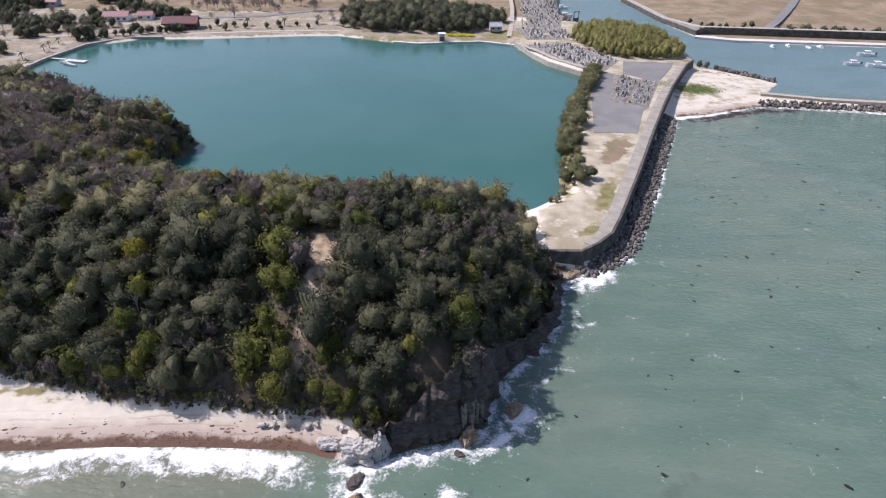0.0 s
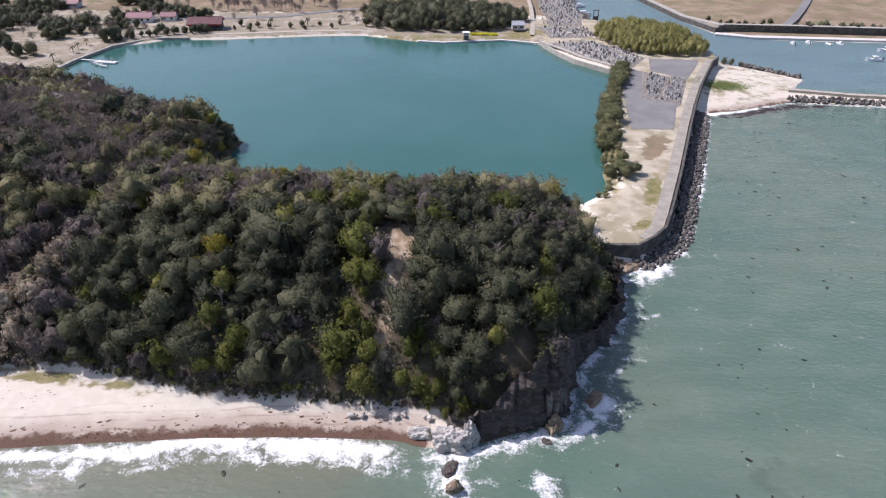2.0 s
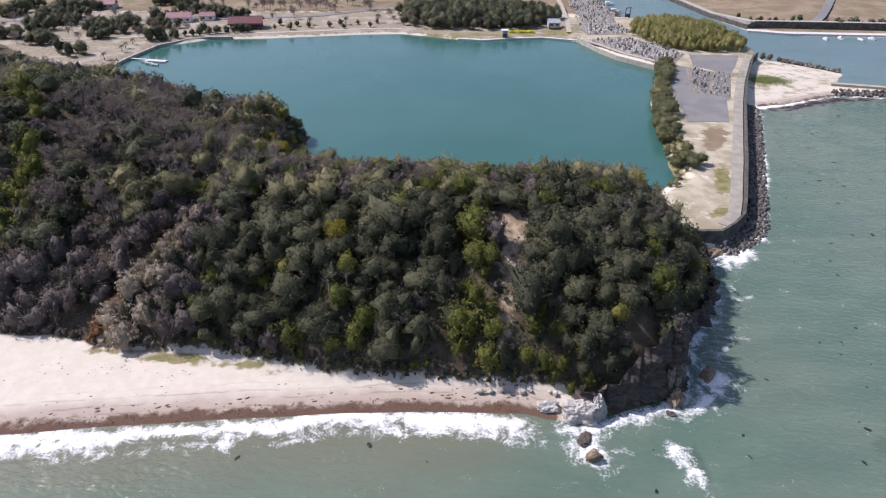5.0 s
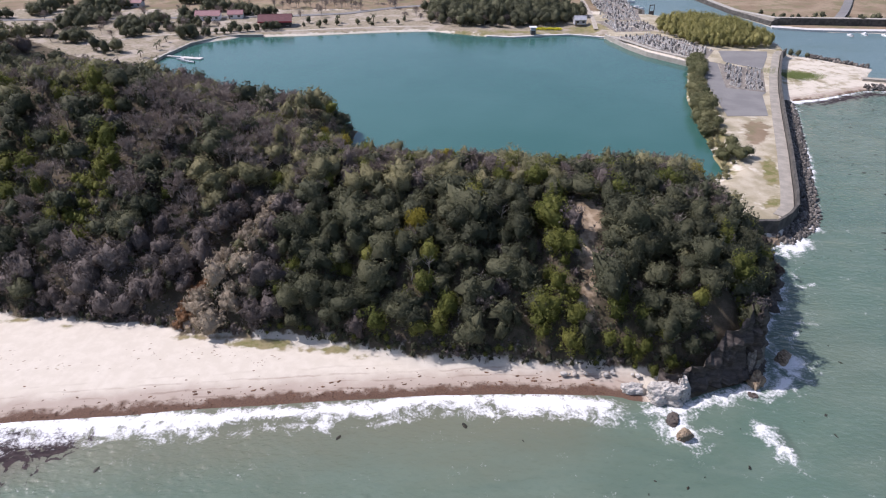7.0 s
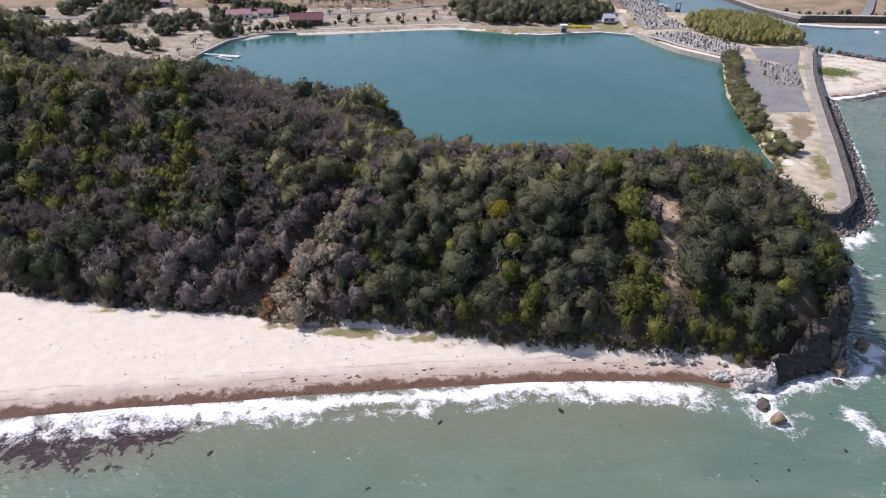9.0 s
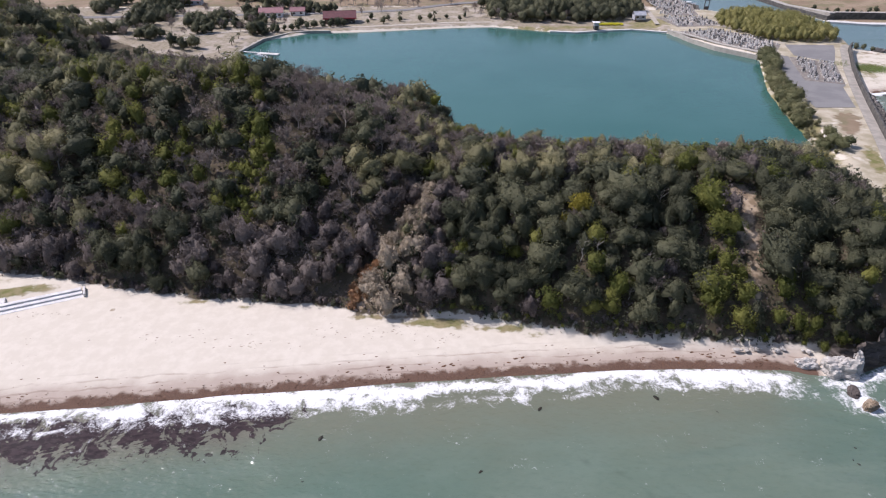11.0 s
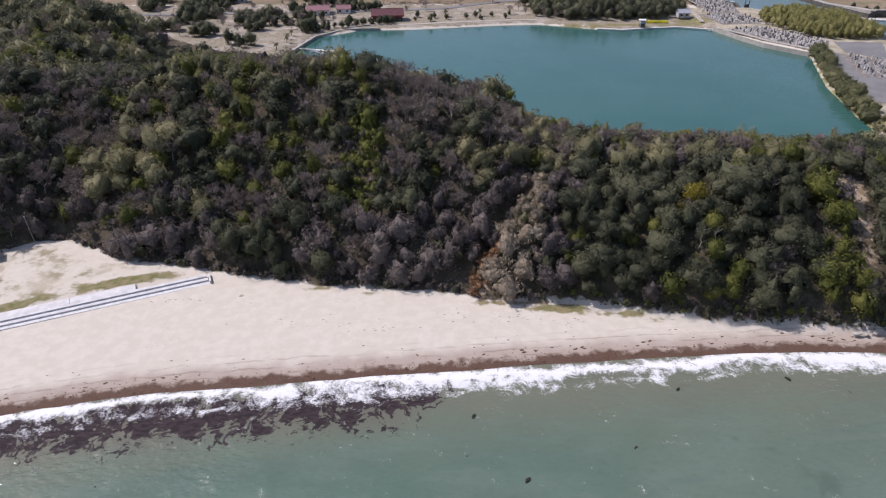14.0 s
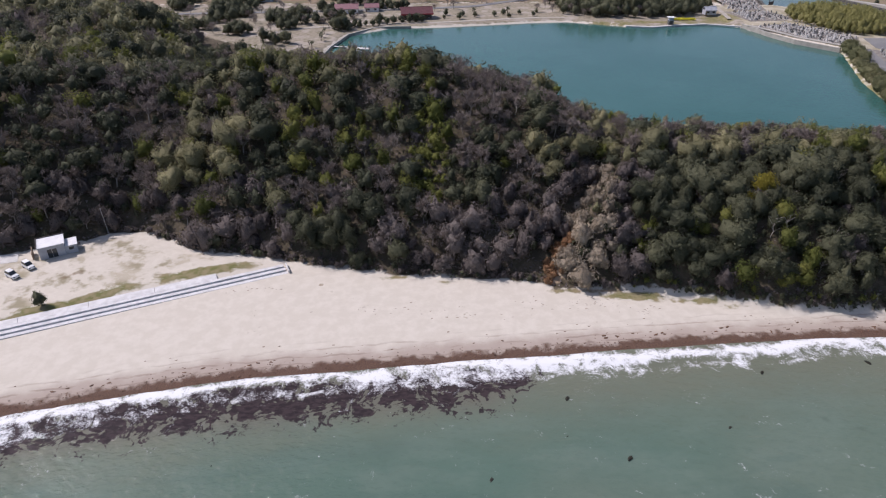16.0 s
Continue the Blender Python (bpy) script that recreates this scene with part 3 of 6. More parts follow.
def build_sea():
    """The sea, with low breakers that run up the beach and white water under the cliff."""
    P, F = sheet(axis(-262, 150, 1.25, -3800, 3800), axis(22, 264, 1.25, -3000, 4300))
    x, y = P[:, 0], P[:, 1]
    land = np.maximum(signed(P, LAND), signed(P, FAR_LAND))
    out = -land
    beach = smooth01(-x, 30, 45)
    cliff = smooth01(x, -34, -28) * smooth01(-y, -140, -118)
    rip = smooth01(x, 10, 24) * smooth01(y, 118, 126) * smooth01(-y, -262, -225)
    w = wobble(P, 14, 1.0) + 0.6 * wobble(P, 5, 2.0)
    wide = 1.0 + 0.45 * wobble(P, 31, 4.0)
    foam = beach * (0.95 * np.exp(-((out - 1.1 - 1.2 * w) / (2.5 * wide)) ** 2) + 0.5 * np.exp(-((out - 5.2 - 1.2 * w) / (1.7 * wide)) ** 2))
    foam = foam * (1 - 0.10 * smooth01(-x, 132, 150))
    foam = foam + cliff * (0.62 * np.exp(-((out - 0.8 - 0.6 * w) / 1.3) ** 2) + 0.20 * np.exp(-((out - 4) / 4) ** 2))
    foam = foam + rip * 1.0 * np.exp(-((out - 0.6 - 0.5 * w) / 1.8) ** 2)
    for fx, fy, rx, ry, turn, k in ((-29, 58.5, 3.6, 4.0, 0, 0.85), (-31, 63, 5, 3.2, 0, 0.7), (-19, 66.8, 6, 2.2, 8, 0.75), (-6.5, 69.6, 6, 1.7, 38, 0.9), (-3, 75.5, 4.2, 4.6, 0, 0.8),
                                    (-14.5, 56, 2.2, 6, 20, 0.8), (13.5, 101.5, 4.2, 0.9, 12, 0.75), (4, 86, 0.7, 7, -35, 0.55), (20, 119.5, 8, 3.6, 42, 0.95)):
        foam = np.maximum(foam, k * blob(P, fx, fy, rx, ry, turn))
    front = signed(P, [(-4000, -220), (-300, 15), (-222, 41), (-196, 46), (-160, 50.5), (-138, 52), (-131, 57), (-130, 75), (-400, 70), (-4000, 100)])
    drift = 0.84 * smooth01(front, -6.5, 5.0) * smooth01(out, 1.2, 3.0) + 0.85 * blob(P, 92, 233.5, 17, 3.4, 22) + 0.65 * blob(P, 116, 240, 14, 2.5, 8)
    z = 0.45 * beach * np.exp(-((out - 2.2 - 0.8 * w) / 1.2) ** 2) + 0.16 * wobble(P, 6, 3.0) * smooth01(out, 3, 12) * np.exp(-np.maximum(out - 100, 0) / 40) * smooth01(-x, -140, -110) * smooth01(-y, -235, -215) * smooth01(x, -262, -240)
    z = z + 0.25 * cliff * np.maximum(foam - 0.3, 0) * (1 + w)
    harbour = smooth01(y, 235, 275) * smooth01(x, 40, 70)
    me = mesh_of("sea", np.c_[P, z], F, SEA, True, {"shore": np.clip(land, -40, 20) + (-40 - np.clip(land, -40, 20)) * smooth01(x, -52, -18), "foam": foam, "drift": drift, "harbour": harbour})
    tagged(new("sea", me), "turbid grey-green sea with white surf along the shore", "water", kind="structure")


build_sea()


def build_lake():
    bm = bmesh.new()
    bm.faces.new([bm.verts.new((x, y, 0.8)) for x, y in LAKE])
    bmesh.ops.triangulate(bm, faces=bm.faces)
    me = from_bm("lake", bm, LAKE_WATER)
    ob = new("lake", me)
    c = np.mean(np.array(LAKE), axis=0)
    # a margin under the banks
    for v in me.vertices:
        v.co.x += 1.5 * np.sign(v.co.x - c[0])
        v.co.y += 1.0 * np.sign(v.co.y - c[1])
    me.update()
    tagged(ob, "calm blue-green lake behind the headland", "water", kind="structure")


build_lake()


# ---- rocks ----
def lump(seed, sx, sy, sz, cuts=2, rough=0.35, cracks=0.0):
    """A broken rock."""
    rnd = random.Random(seed)
    bm = bmesh.new()
    bmesh.ops.create_icosphere(bm, subdivisions=cuts, radius=1.0)
    off = Vector((rnd.uniform(0, 50), rnd.uniform(0, 50), rnd.uniform(0, 50)))
    for v in bm.verts:
        n = noise.noise(v.co * 0.9 + off) + 0.5 * noise.noise(v.co * 2.1 + off) + 0.25 * noise.noise(v.co * 5 + off)
        c = v.co * (1 + rough * n)
        if cracks:
            q = Vector((v.co.x * 2.2, v.co.y * 2.2, v.co.z * 0.9)) + off
            c *= 1 - cracks * max(0.0, 1 - 7 * abs(noise.noise(q))) - 0.5 * cracks * max(0.0, 1 - 6 * abs(noise.noise(q * 2.3)))
        m = max(abs(c.x), abs(c.y), abs(c.z))
        c = c.lerp(c / m, 0.35)
        v.co = Vector((c.x * sx, c.y * sy, c.z * sz))
    return bm


def lump_arrays(seed, s, cuts=1, rough=0.35):
    bm = lump(seed, s, s, s, cuts, rough)
    bm.verts.ensure_lookup_table()
    v = np.array([p.co[:] for p in bm.verts])
    f = np.array([[p.index for p in q.verts] for q in bm.faces])
    bm.free()
    return v, f


# ---- trees ----
rng = np.random.default_rng(7)


def unit(n, g):
    v = g.normal(size=(n, 3))
    return v / np.linalg.norm(v, axis=1)[:, None]


def sprays(centres, normals, size, g, long=1.0, loose=0.6, hang=0.0):
    """Small pointed sprays of leaves, one island each; hang turns their tips to the ground."""
    n = len(centres)
    nrm = normals + loose * unit(n, g)
    nrm /= np.linalg.norm(nrm, axis=1)[:, None]
    lean = unit(n, g) * (1 - hang) + np.array([0, 0, 1.0]) * hang
    a = lean - nrm * np.sum(lean * nrm, axis=1)[:, None]
    a /= np.linalg.norm(a, axis=1)[:, None] + 1e-9
    b = np.cross(nrm, a)
    s = size * g.uniform(0.6, 1.4, (n, 1))
    v = np.stack([centres - a * s * long, centres + a * s * 0.6 - b * s * 0.7, centres + a * s * 0.7 + b * s * 0.7 + nrm * s * 0.3], 1).reshape(-1, 3)
    i = np.arange(n)[:, None] * 3
    return v, i + np.array([[0, 1, 2]])


def ball_arrays(cuts):
    bm = bmesh.new()
    bmesh.ops.create_icosphere(bm, subdivisions=cuts, radius=1.0)
    bm.verts.ensure_lookup_table()
    v = np.array([p.co[:] for p in bm.verts])
    f = np.array([[p.index for p in q.verts] for q in bm.faces])
    bm.free()
    return v, f


BALLS = {cuts: ball_arrays(cuts) for cuts in (1, 2, 3)}


class Dome:
    """The outline of a crown: uneven lobes that run into each other round one middle."""

    def __init__(self, seed, radius, tall, lobes, base):
        self.g = g = np.random.default_rng(seed)
        self.mid = np.array([0.0, 0.0, tall * (0.42 + 0.45 * base)])
        up = tall - self.mid[2]
        centres, radii = [], []
        for j in range(lobes):
            a = j * 2.4 + g.uniform(-0.4, 0.4)
            e = 1.0 - 1.45 * (j + 0.3) / lobes
            lr = g.uniform(0.17, 0.42)
            c = np.array([math.cos(a) * math.sqrt(max(0.0, 1 - e * e)), math.sin(a) * math.sqrt(max(0.0, 1 - e * e)), e]) * g.uniform(0.48, 1.02)
            c += 0.1 * g.normal(size=3)
            centres.append(c)
            radii.append(lr)
        self.c, self.r = np.array(centres), np.array(radii)
        self.size = np.array([radius, radius, up])

    def surface(self, d):
        """Points of the outline in the directions d, with their normals."""
        t = d @ self.c.T
        disc = self.r ** 2 - np.sum(self.c ** 2, axis=1) + t * t
        out = np.where(disc > 0, t + np.sqrt(np.maximum(disc, 0)), 0.5)
        k = np.argmax(out, axis=1)
        reach = np.maximum(out[np.arange(len(d)), k], 0.5)
        p = d * reach[:, None]
        n = (p - self.c[k]) / self.r[k][:, None] / self.size
        n /= np.linalg.norm(n, axis=1)[:, None] + 1e-9
        return p, n

    def world(self, p):
        return p * self.size + self.mid

    def core(self, cuts, share):
        v, f = BALLS[cuts]
        p, _ = self.surface(v)
        o = self.g.uniform(0, 30, 3)
        k = np.array([1 + 0.35 * noise.noise(Vector(q * 2.6 + o)) for q in v])
        return self.world(p * (k * share)[:, None]), f


def crown(seed, radius, tall, lobes, leaves, size, base=0.35, droop=0.0, core=0.84, cuts=2):
    """A leafy crown: a bumpy shaded inside, and sprays of leaves all over it."""
    dome = Dome(seed, radius, tall, lobes, base)
    g = dome.g
    d = unit(leaves, g)
    d[:, 2] = np.where(d[:, 2] < -0.45, -d[:, 2], d[:, 2])
    p, n = dome.surface(d)
    out = [sprays(dome.world(p * g.uniform(0.84, 1.07 if cuts > 1 else 1.0, (leaves, 1))), n, size, g, 1.0 + 1.6 * droop, 0.62, droop)]
    if core:
        out.append(dome.core(cuts, core))
    return join(out)


def skirt(seed, radius, tall, leaves, size):
    """Low foliage under the crown, down to the ground."""
    g = np.random.default_rng(seed + 99)
    a = g.uniform(0, 2 * math.pi, leaves)
    z = g.uniform(0.0, 0.35, leaves) * tall
    r = radius * (0.30 + 0.4 * g.uniform(0, 1, leaves)) * (0.75 + 0.4 * z / tall)
    p = np.stack([r * np.cos(a), r * np.sin(a), z], 1)
    n = np.stack([np.cos(a), np.sin(a), np.full(leaves, 0.35)], 1)
    return sprays(p, n, size, g)


def twigs(seed, radius, tall, n, cuts=2):
    """A leafless crown: limbs, and a haze of fine twigs that fan up and out."""
    dome = Dome(seed, radius, tall, 15, 0.25)
    g = dome.g
    out = []
    for j in range(9):
        a, e = j * 2.4 + g.uniform(-0.4, 0.4), g.uniform(0.5, 1.3)
        tip = np.array([math.cos(a) * math.cos(e) * radius, math.sin(a) * math.cos(e) * radius, tall * (0.45 + 0.5 * math.sin(e))])
        tv, tf = tube((0, 0, tall * 0.3), tip * np.array([0.8, 0.8, 0.9]), 0.06, 0.02, 3)
        out.append((tv, np.vstack([tf[:, [0, 1, 2]], tf[:, [0, 2, 3]]])))
    d = unit(n, g)
    d[:, 2] = np.where(d[:, 2] < -0.3, -d[:, 2], d[:, 2])
    p, nr = dome.surface(d)
    tip = dome.world(p * g.uniform(0.45, 1.05, (n, 1)) ** 0.6)
    way = nr + 0.5 * unit(n, g) + np.array([0, 0, 0.4])
    way /= np.linalg.norm(way, axis=1)[:, None]
    side = np.cross(way, unit(n, g))
    side /= np.linalg.norm(side, axis=1)[:, None] + 1e-9
    ln, w = g.uniform(0.35, 0.9, (n, 1)) * radius * 0.32, g.uniform(0.03, 0.075, (n, 1))
    v = np.stack([tip - way * ln - side * w, tip - way * ln + side * w, tip], 1).reshape(-1, 3)
    out.append((v, np.arange(n)[:, None] * 3 + np.array([[0, 1, 2]])))
    if cuts:
        out.append(dome.core(cuts, 0.80))
    return join(out)


def trunk(seed, tall, r=0.16, lean=0.15):
    """A tapered trunk with limbs."""
    g = np.random.default_rng(seed + 500)
    pts = [np.array([0, 0, -0.6])]
    for k in range(1, 4):
        pts.append(np.array([g.normal() * lean * k, g.normal() * lean * k, tall * 0.26 * k]))
    pcs = [tube(pts[k], pts[k + 1], r * (1 - 0.25 * k), r * (1 - 0.25 * (k + 1)), 6) for k in range(3)]
    for k in range(4):
        a = k * 1.6 + g.uniform(-0.4, 0.4)
        s = pts[1 + k % 2]
        pcs.append(tube(s, s + np.array([math.cos(a) * tall * 0.26, math.sin(a) * tall * 0.26, tall * 0.3]), r * 0.5, r * 0.15, 4))
    return join(pcs)


KINDS = {}
STEM = tube((0, 0, -0.6), (0.1, 0, 3.4), 0.15, 0.07, 4)


def kind(name, thing, leaf, bark, label, category, makers, low=None):
    KINDS[name] = dict(name=thing, label=label, category=category, variants=[])
    for j, (cr, tr) in enumerate(makers):
        KINDS[name]["variants"].append(dict(
            crown=mesh_of(thing + "_crown", cr[0], cr[1], LEAF[leaf], True), trunk=mesh_of(thing + "_trunk", tr[0], tr[1], bark),
            cv=low[j % len(low)][0] if low else cr[0], cf=low[j % len(low)][1] if low else cr[1], tv=STEM[0], tf=STEM[1], leaf=LEAF[leaf], bark=bark))


def leafy(seeds, radius, tall, lobes, leaves, size, low, **more):
    return [(join([crown(s, radius, tall, lobes, leaves, size, **more), skirt(s, radius * 0.9, tall, low, size * 1.2)]), trunk(s, tall * 0.9)) for s in seeds]


OAKS = leafy((1, 2, 3), 2.7, 5.0, 22, 840, 0.15, 60, base=0.1) + leafy((4, 5), 2.3, 5.6, 22, 840, 0.15, 60, base=0.1)
LOW_OAKS = [crown(s, 2.7, 5.2, 18, 300, 0.235, base=0.1, cuts=2 if s == 1 else 1) for s in (1, 2, 3)]
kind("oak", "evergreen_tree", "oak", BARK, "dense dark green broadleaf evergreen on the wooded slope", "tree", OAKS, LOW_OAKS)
kind("bank_oak", "bank_tree", "bank", BARK, "green evergreen on the sandy lake bank", "tree", OAKS[:2])
ROUND = leafy((6, 7, 8), 2.6, 5.2, 17, 420, 0.2, 70, base=0.05)
kind("bank_bush", "bank_shrub", "olive", BARK, "grey-green shrub on the sandy lake bank", "shrub", leafy((35, 36), 2.0, 3.6, 14, 380, 0.18, 80, base=0.0))
kind("wood_oak", "lakeside_evergreen", "oak", BARK, "tall dark evergreen of the wood across the lake", "tree", ROUND)
kind("park_oak", "park_tree", "oak", BARK, "rounded dark green tree in the lakeside park", "tree", ROUND)
kind("bright", "young_green_tree", "bright", BARK, "young tree in fresh yellow-green leaf on the slope", "tree", leafy((11, 12, 13), 2.1, 4.9, 18, 640, 0.15, 70, base=0.1, core=0.78),
     [crown(s, 2.2, 5.0, 15, 300, 0.2, base=0.1, cuts=1) for s in (11, 12)])
BARES = [(twigs(s, 2.8, 5.2, 1250, 0), trunk(s, 5.4, 0.13)) for s in (21, 22, 23)]
kind("bare", "bare_tree", "bare", PALE_BARK, "leafless grey-brown deciduous tree among the evergreens", "tree", BARES, [twigs(s, 2.8, 5.2, 560, 0) for s in (21, 22)])
kind("park_bare", "leafless_park_tree", "bare", PALE_BARK, "leafless pale tree beyond the lake", "tree", [(twigs(s, 2.5, 5.6, 560, 0), trunk(s, 5.6, 0.13)) for s in (24, 25)])
kind("vine", "vine_covered_tree", "vine", BARK, "low tree smothered in dry grey-brown vines", "tree", leafy((31, 32, 33), 2.3, 4.5, 18, 620, 0.15, 160, base=-0.2, droop=0.65),
     [crown(s, 2.3, 4.5, 16, 320, 0.2, base=-0.2, droop=0.65, cuts=1) for s in (31, 32)])
kind("drape", "vine_draped_tree", "drape", BARK, "low tree draped in pale tan dry vines", "tree", leafy((31, 33, 34), 2.0, 3.4, 18, 620, 0.14, 200, base=-0.2, droop=0.75),
     [crown(s, 2.1, 3.6, 16, 320, 0.19, base=-0.2, droop=0.7, cuts=1) for s in (31, 33)])
kind("olive", "olive_green_tree", "olive", BARK, "olive-brown broadleaf tree on the wooded ridge", "tree", OAKS[1:4], LOW_OAKS[1:])
kind("yellow", "yellow_leaved_tree", "yellow", BARK, "round tree in bright yellow-green leaf", "tree", leafy((41,), 2.5, 5.6, 20, 700, 0.18, 40, base=0.15))
kind("blossom", "blossoming_tree", "blossom", BARK, "small tree in pale pink blossom", "tree", [(twigs(51, 2.0, 5.2, 420), trunk(51, 5.2))])
DEAD = [(join([(lambda v, f: (v, np.vstack([f[:, [0, 1, 2]], f[:, [0, 2, 3]]])))(*tube((0.1 * q, 0, 2.0 + 0.35 * q), (math.cos(2.4 * q) * 1.7, math.sin(2.4 * q) * 1.7, 4.2 + 0.25 * q), 0.07, 0.03, 4)) for q in range(8)]), trunk(71, 6.0, 0.14))]
kind("rust", "dead_vine_thicket", "rust", BARK, "rust-brown thicket of dead vines on the eroded gully", "shrub", leafy((37, 38), 2.2, 3.2, 15, 460, 0.16, 180, base=-0.2, droop=0.5))
kind("dead", "dead_tree", "bare", PALE_BARK, "dead bleached tree on the slope", "tree", DEAD)
KINDS["dead"]["variants"][0]["crown"].materials[0] = PALE_BARK
kind("bamboo", "bamboo_clump", "bamboo", BARK, "tall feathery yellow-green bamboo", "bamboo",
     [(join([crown(s, 2.3, 6.8 + 0.3 * (s - 62), 20, 560, 0.15, base=0.1, droop=0.5), skirt(s, 1.7, 7.4, 80, 0.24)]), trunk(s, 6.4, 0.06, 0.1)) for s in (61, 62, 63)])
BUSHES = {k: [crown(s, 2.6, 4.6, 12, 130, 0.32, base=-0.1, droop=0.6 * (k in ("vine", "drape")), cuts=1) for s in (1, 2, 3)] for k in ("oak", "olive", "bright", "vine", "drape")}
BUSHES["bare"] = [twigs(s, 2.7, 4.8, 240, 0) for s in (21, 22, 23)]
LEFT_OVER = {}


def stand(kind_name, x, y, scale, turn, group, j, solid=True, z=None):
    """One tree as a thing of its own, or one more in the joined wood."""
    kd = KINDS[kind_name]
    va = kd["variants"][j % len(kd["variants"])]
    z = ground_at(x, y) if z is None else z
    wide = 0.28 if group == "trees on the wooded headland" else 0.1
    m = pose(x, y, z, rng.normal() * 30 * wide, rng.normal() * 30 * wide, turn) @ Matrix.Diagonal((scale * rng.uniform(1 - wide, 1 + wide), scale * rng.uniform(1 - wide, 1 + wide), scale, 1))
    if solid:
        top = new(kd["name"])
        tagged(top, kd["label"], kd["category"], group)
        top.matrix_basis = m
        for nm in ("trunk", "crown"):
            ob = new(nm, va[nm])
            ob.parent = top
        return top
    a = np.array(m)
    if scale < 0.72 and kind_name in BUSHES:
        v, f = BUSHES[kind_name][j % 3]
        LEFT_OVER.setdefault(("crown", va["leaf"].name), (va["leaf"], []))[1].append((v @ a[:3, :3].T + a[:3, 3], f))
        return None
    for nm, v, f, mat in (("crown", va["cv"], va["cf"], va["leaf"]), ("trunk", va["tv"], va["tf"], va["bark"])):
        LEFT_OVER.setdefault((nm, mat.name), (mat, []))[1].append((v @ a[:3, :3].T + a[:3, 3], f))
    return None


# patches of the wood: place, half sizes, and the shares of young green, vine-covered and bare trees
HEADLAND_PATCHES = [(-95, 146, 10, 8, 0.55, 0.0, 0.2), (-78, 118, 16, 7, 0.12, 0.25, 0.45), (-46.5, 88, 3.6, 12, 0.9, 0.03, 0.0), (-49, 77.5, 6, 5, 0.88, 0.03, 0.0),
                    (-36, 75.5, 6, 5, 0.7, 0.0, 0.0), (-74, 79, 5, 6, 0.6, 0.1, 0.0), (-58, 88, 5, 10, 0.04, 0.02, 0.02), (-24, 92, 14, 14, 0.04, 0.02, 0.03),
                    (-10, 85, 5, 9, 0.35, 0.05, 0.05), (-30, 112, 24, 7, 0.2, 0.08, 0.12)]
HILL_PATCHES = [(-135, 165, 50, 36, 0.12, 0.02, 0.55), (-100, 128, 14, 12, 0.12, 0.03, 0.5), (-158, 141, 11, 7, 0.7, 0.0, 0.1), (-166, 123, 12, 7, 0.6, 0.0, 0.1), (-152, 133.5, 5, 4, 0.25, 0.0, 0.0), (-158, 108, 8, 5, 0.5, 0.2, 0.1),
                (-163, 134, 4, 4, 0.0, 0.0, 0.8), (-123, 122, 8, 12, 0.02, 0.05, 0.08), (-172, 101, 30, 8, 0.06, 0.26, 0.14), (-133, 126, 9, 8, 0.08, 0.03, 0.65),
                (-112, 124, 7, 6, 0.05, 0.05, 0.65), (-125, 172, 22, 18, 0.10, 0.05, 0.65), (-106, 186, 9, 18, 0.2, 0.05, 0.2), (-147.5, 118, 5, 16, 0.85, 0.03, 0.03),
                (-225, 140, 20, 22, 0.08, 0.08, 0.5), (-185, 128, 14, 14, 0.32, 0.02, 0.12), (-198, 175, 40, 14, 0.3, 0.0, 0.15), (-145, 96, 17, 7, 0.04, 0.72, 0.16),
                (-195, 103.5, 8, 4, 0.0, 0.85, 0.1), (-122, 137, 17, 9, 0.04, 0.0, 0.85)]


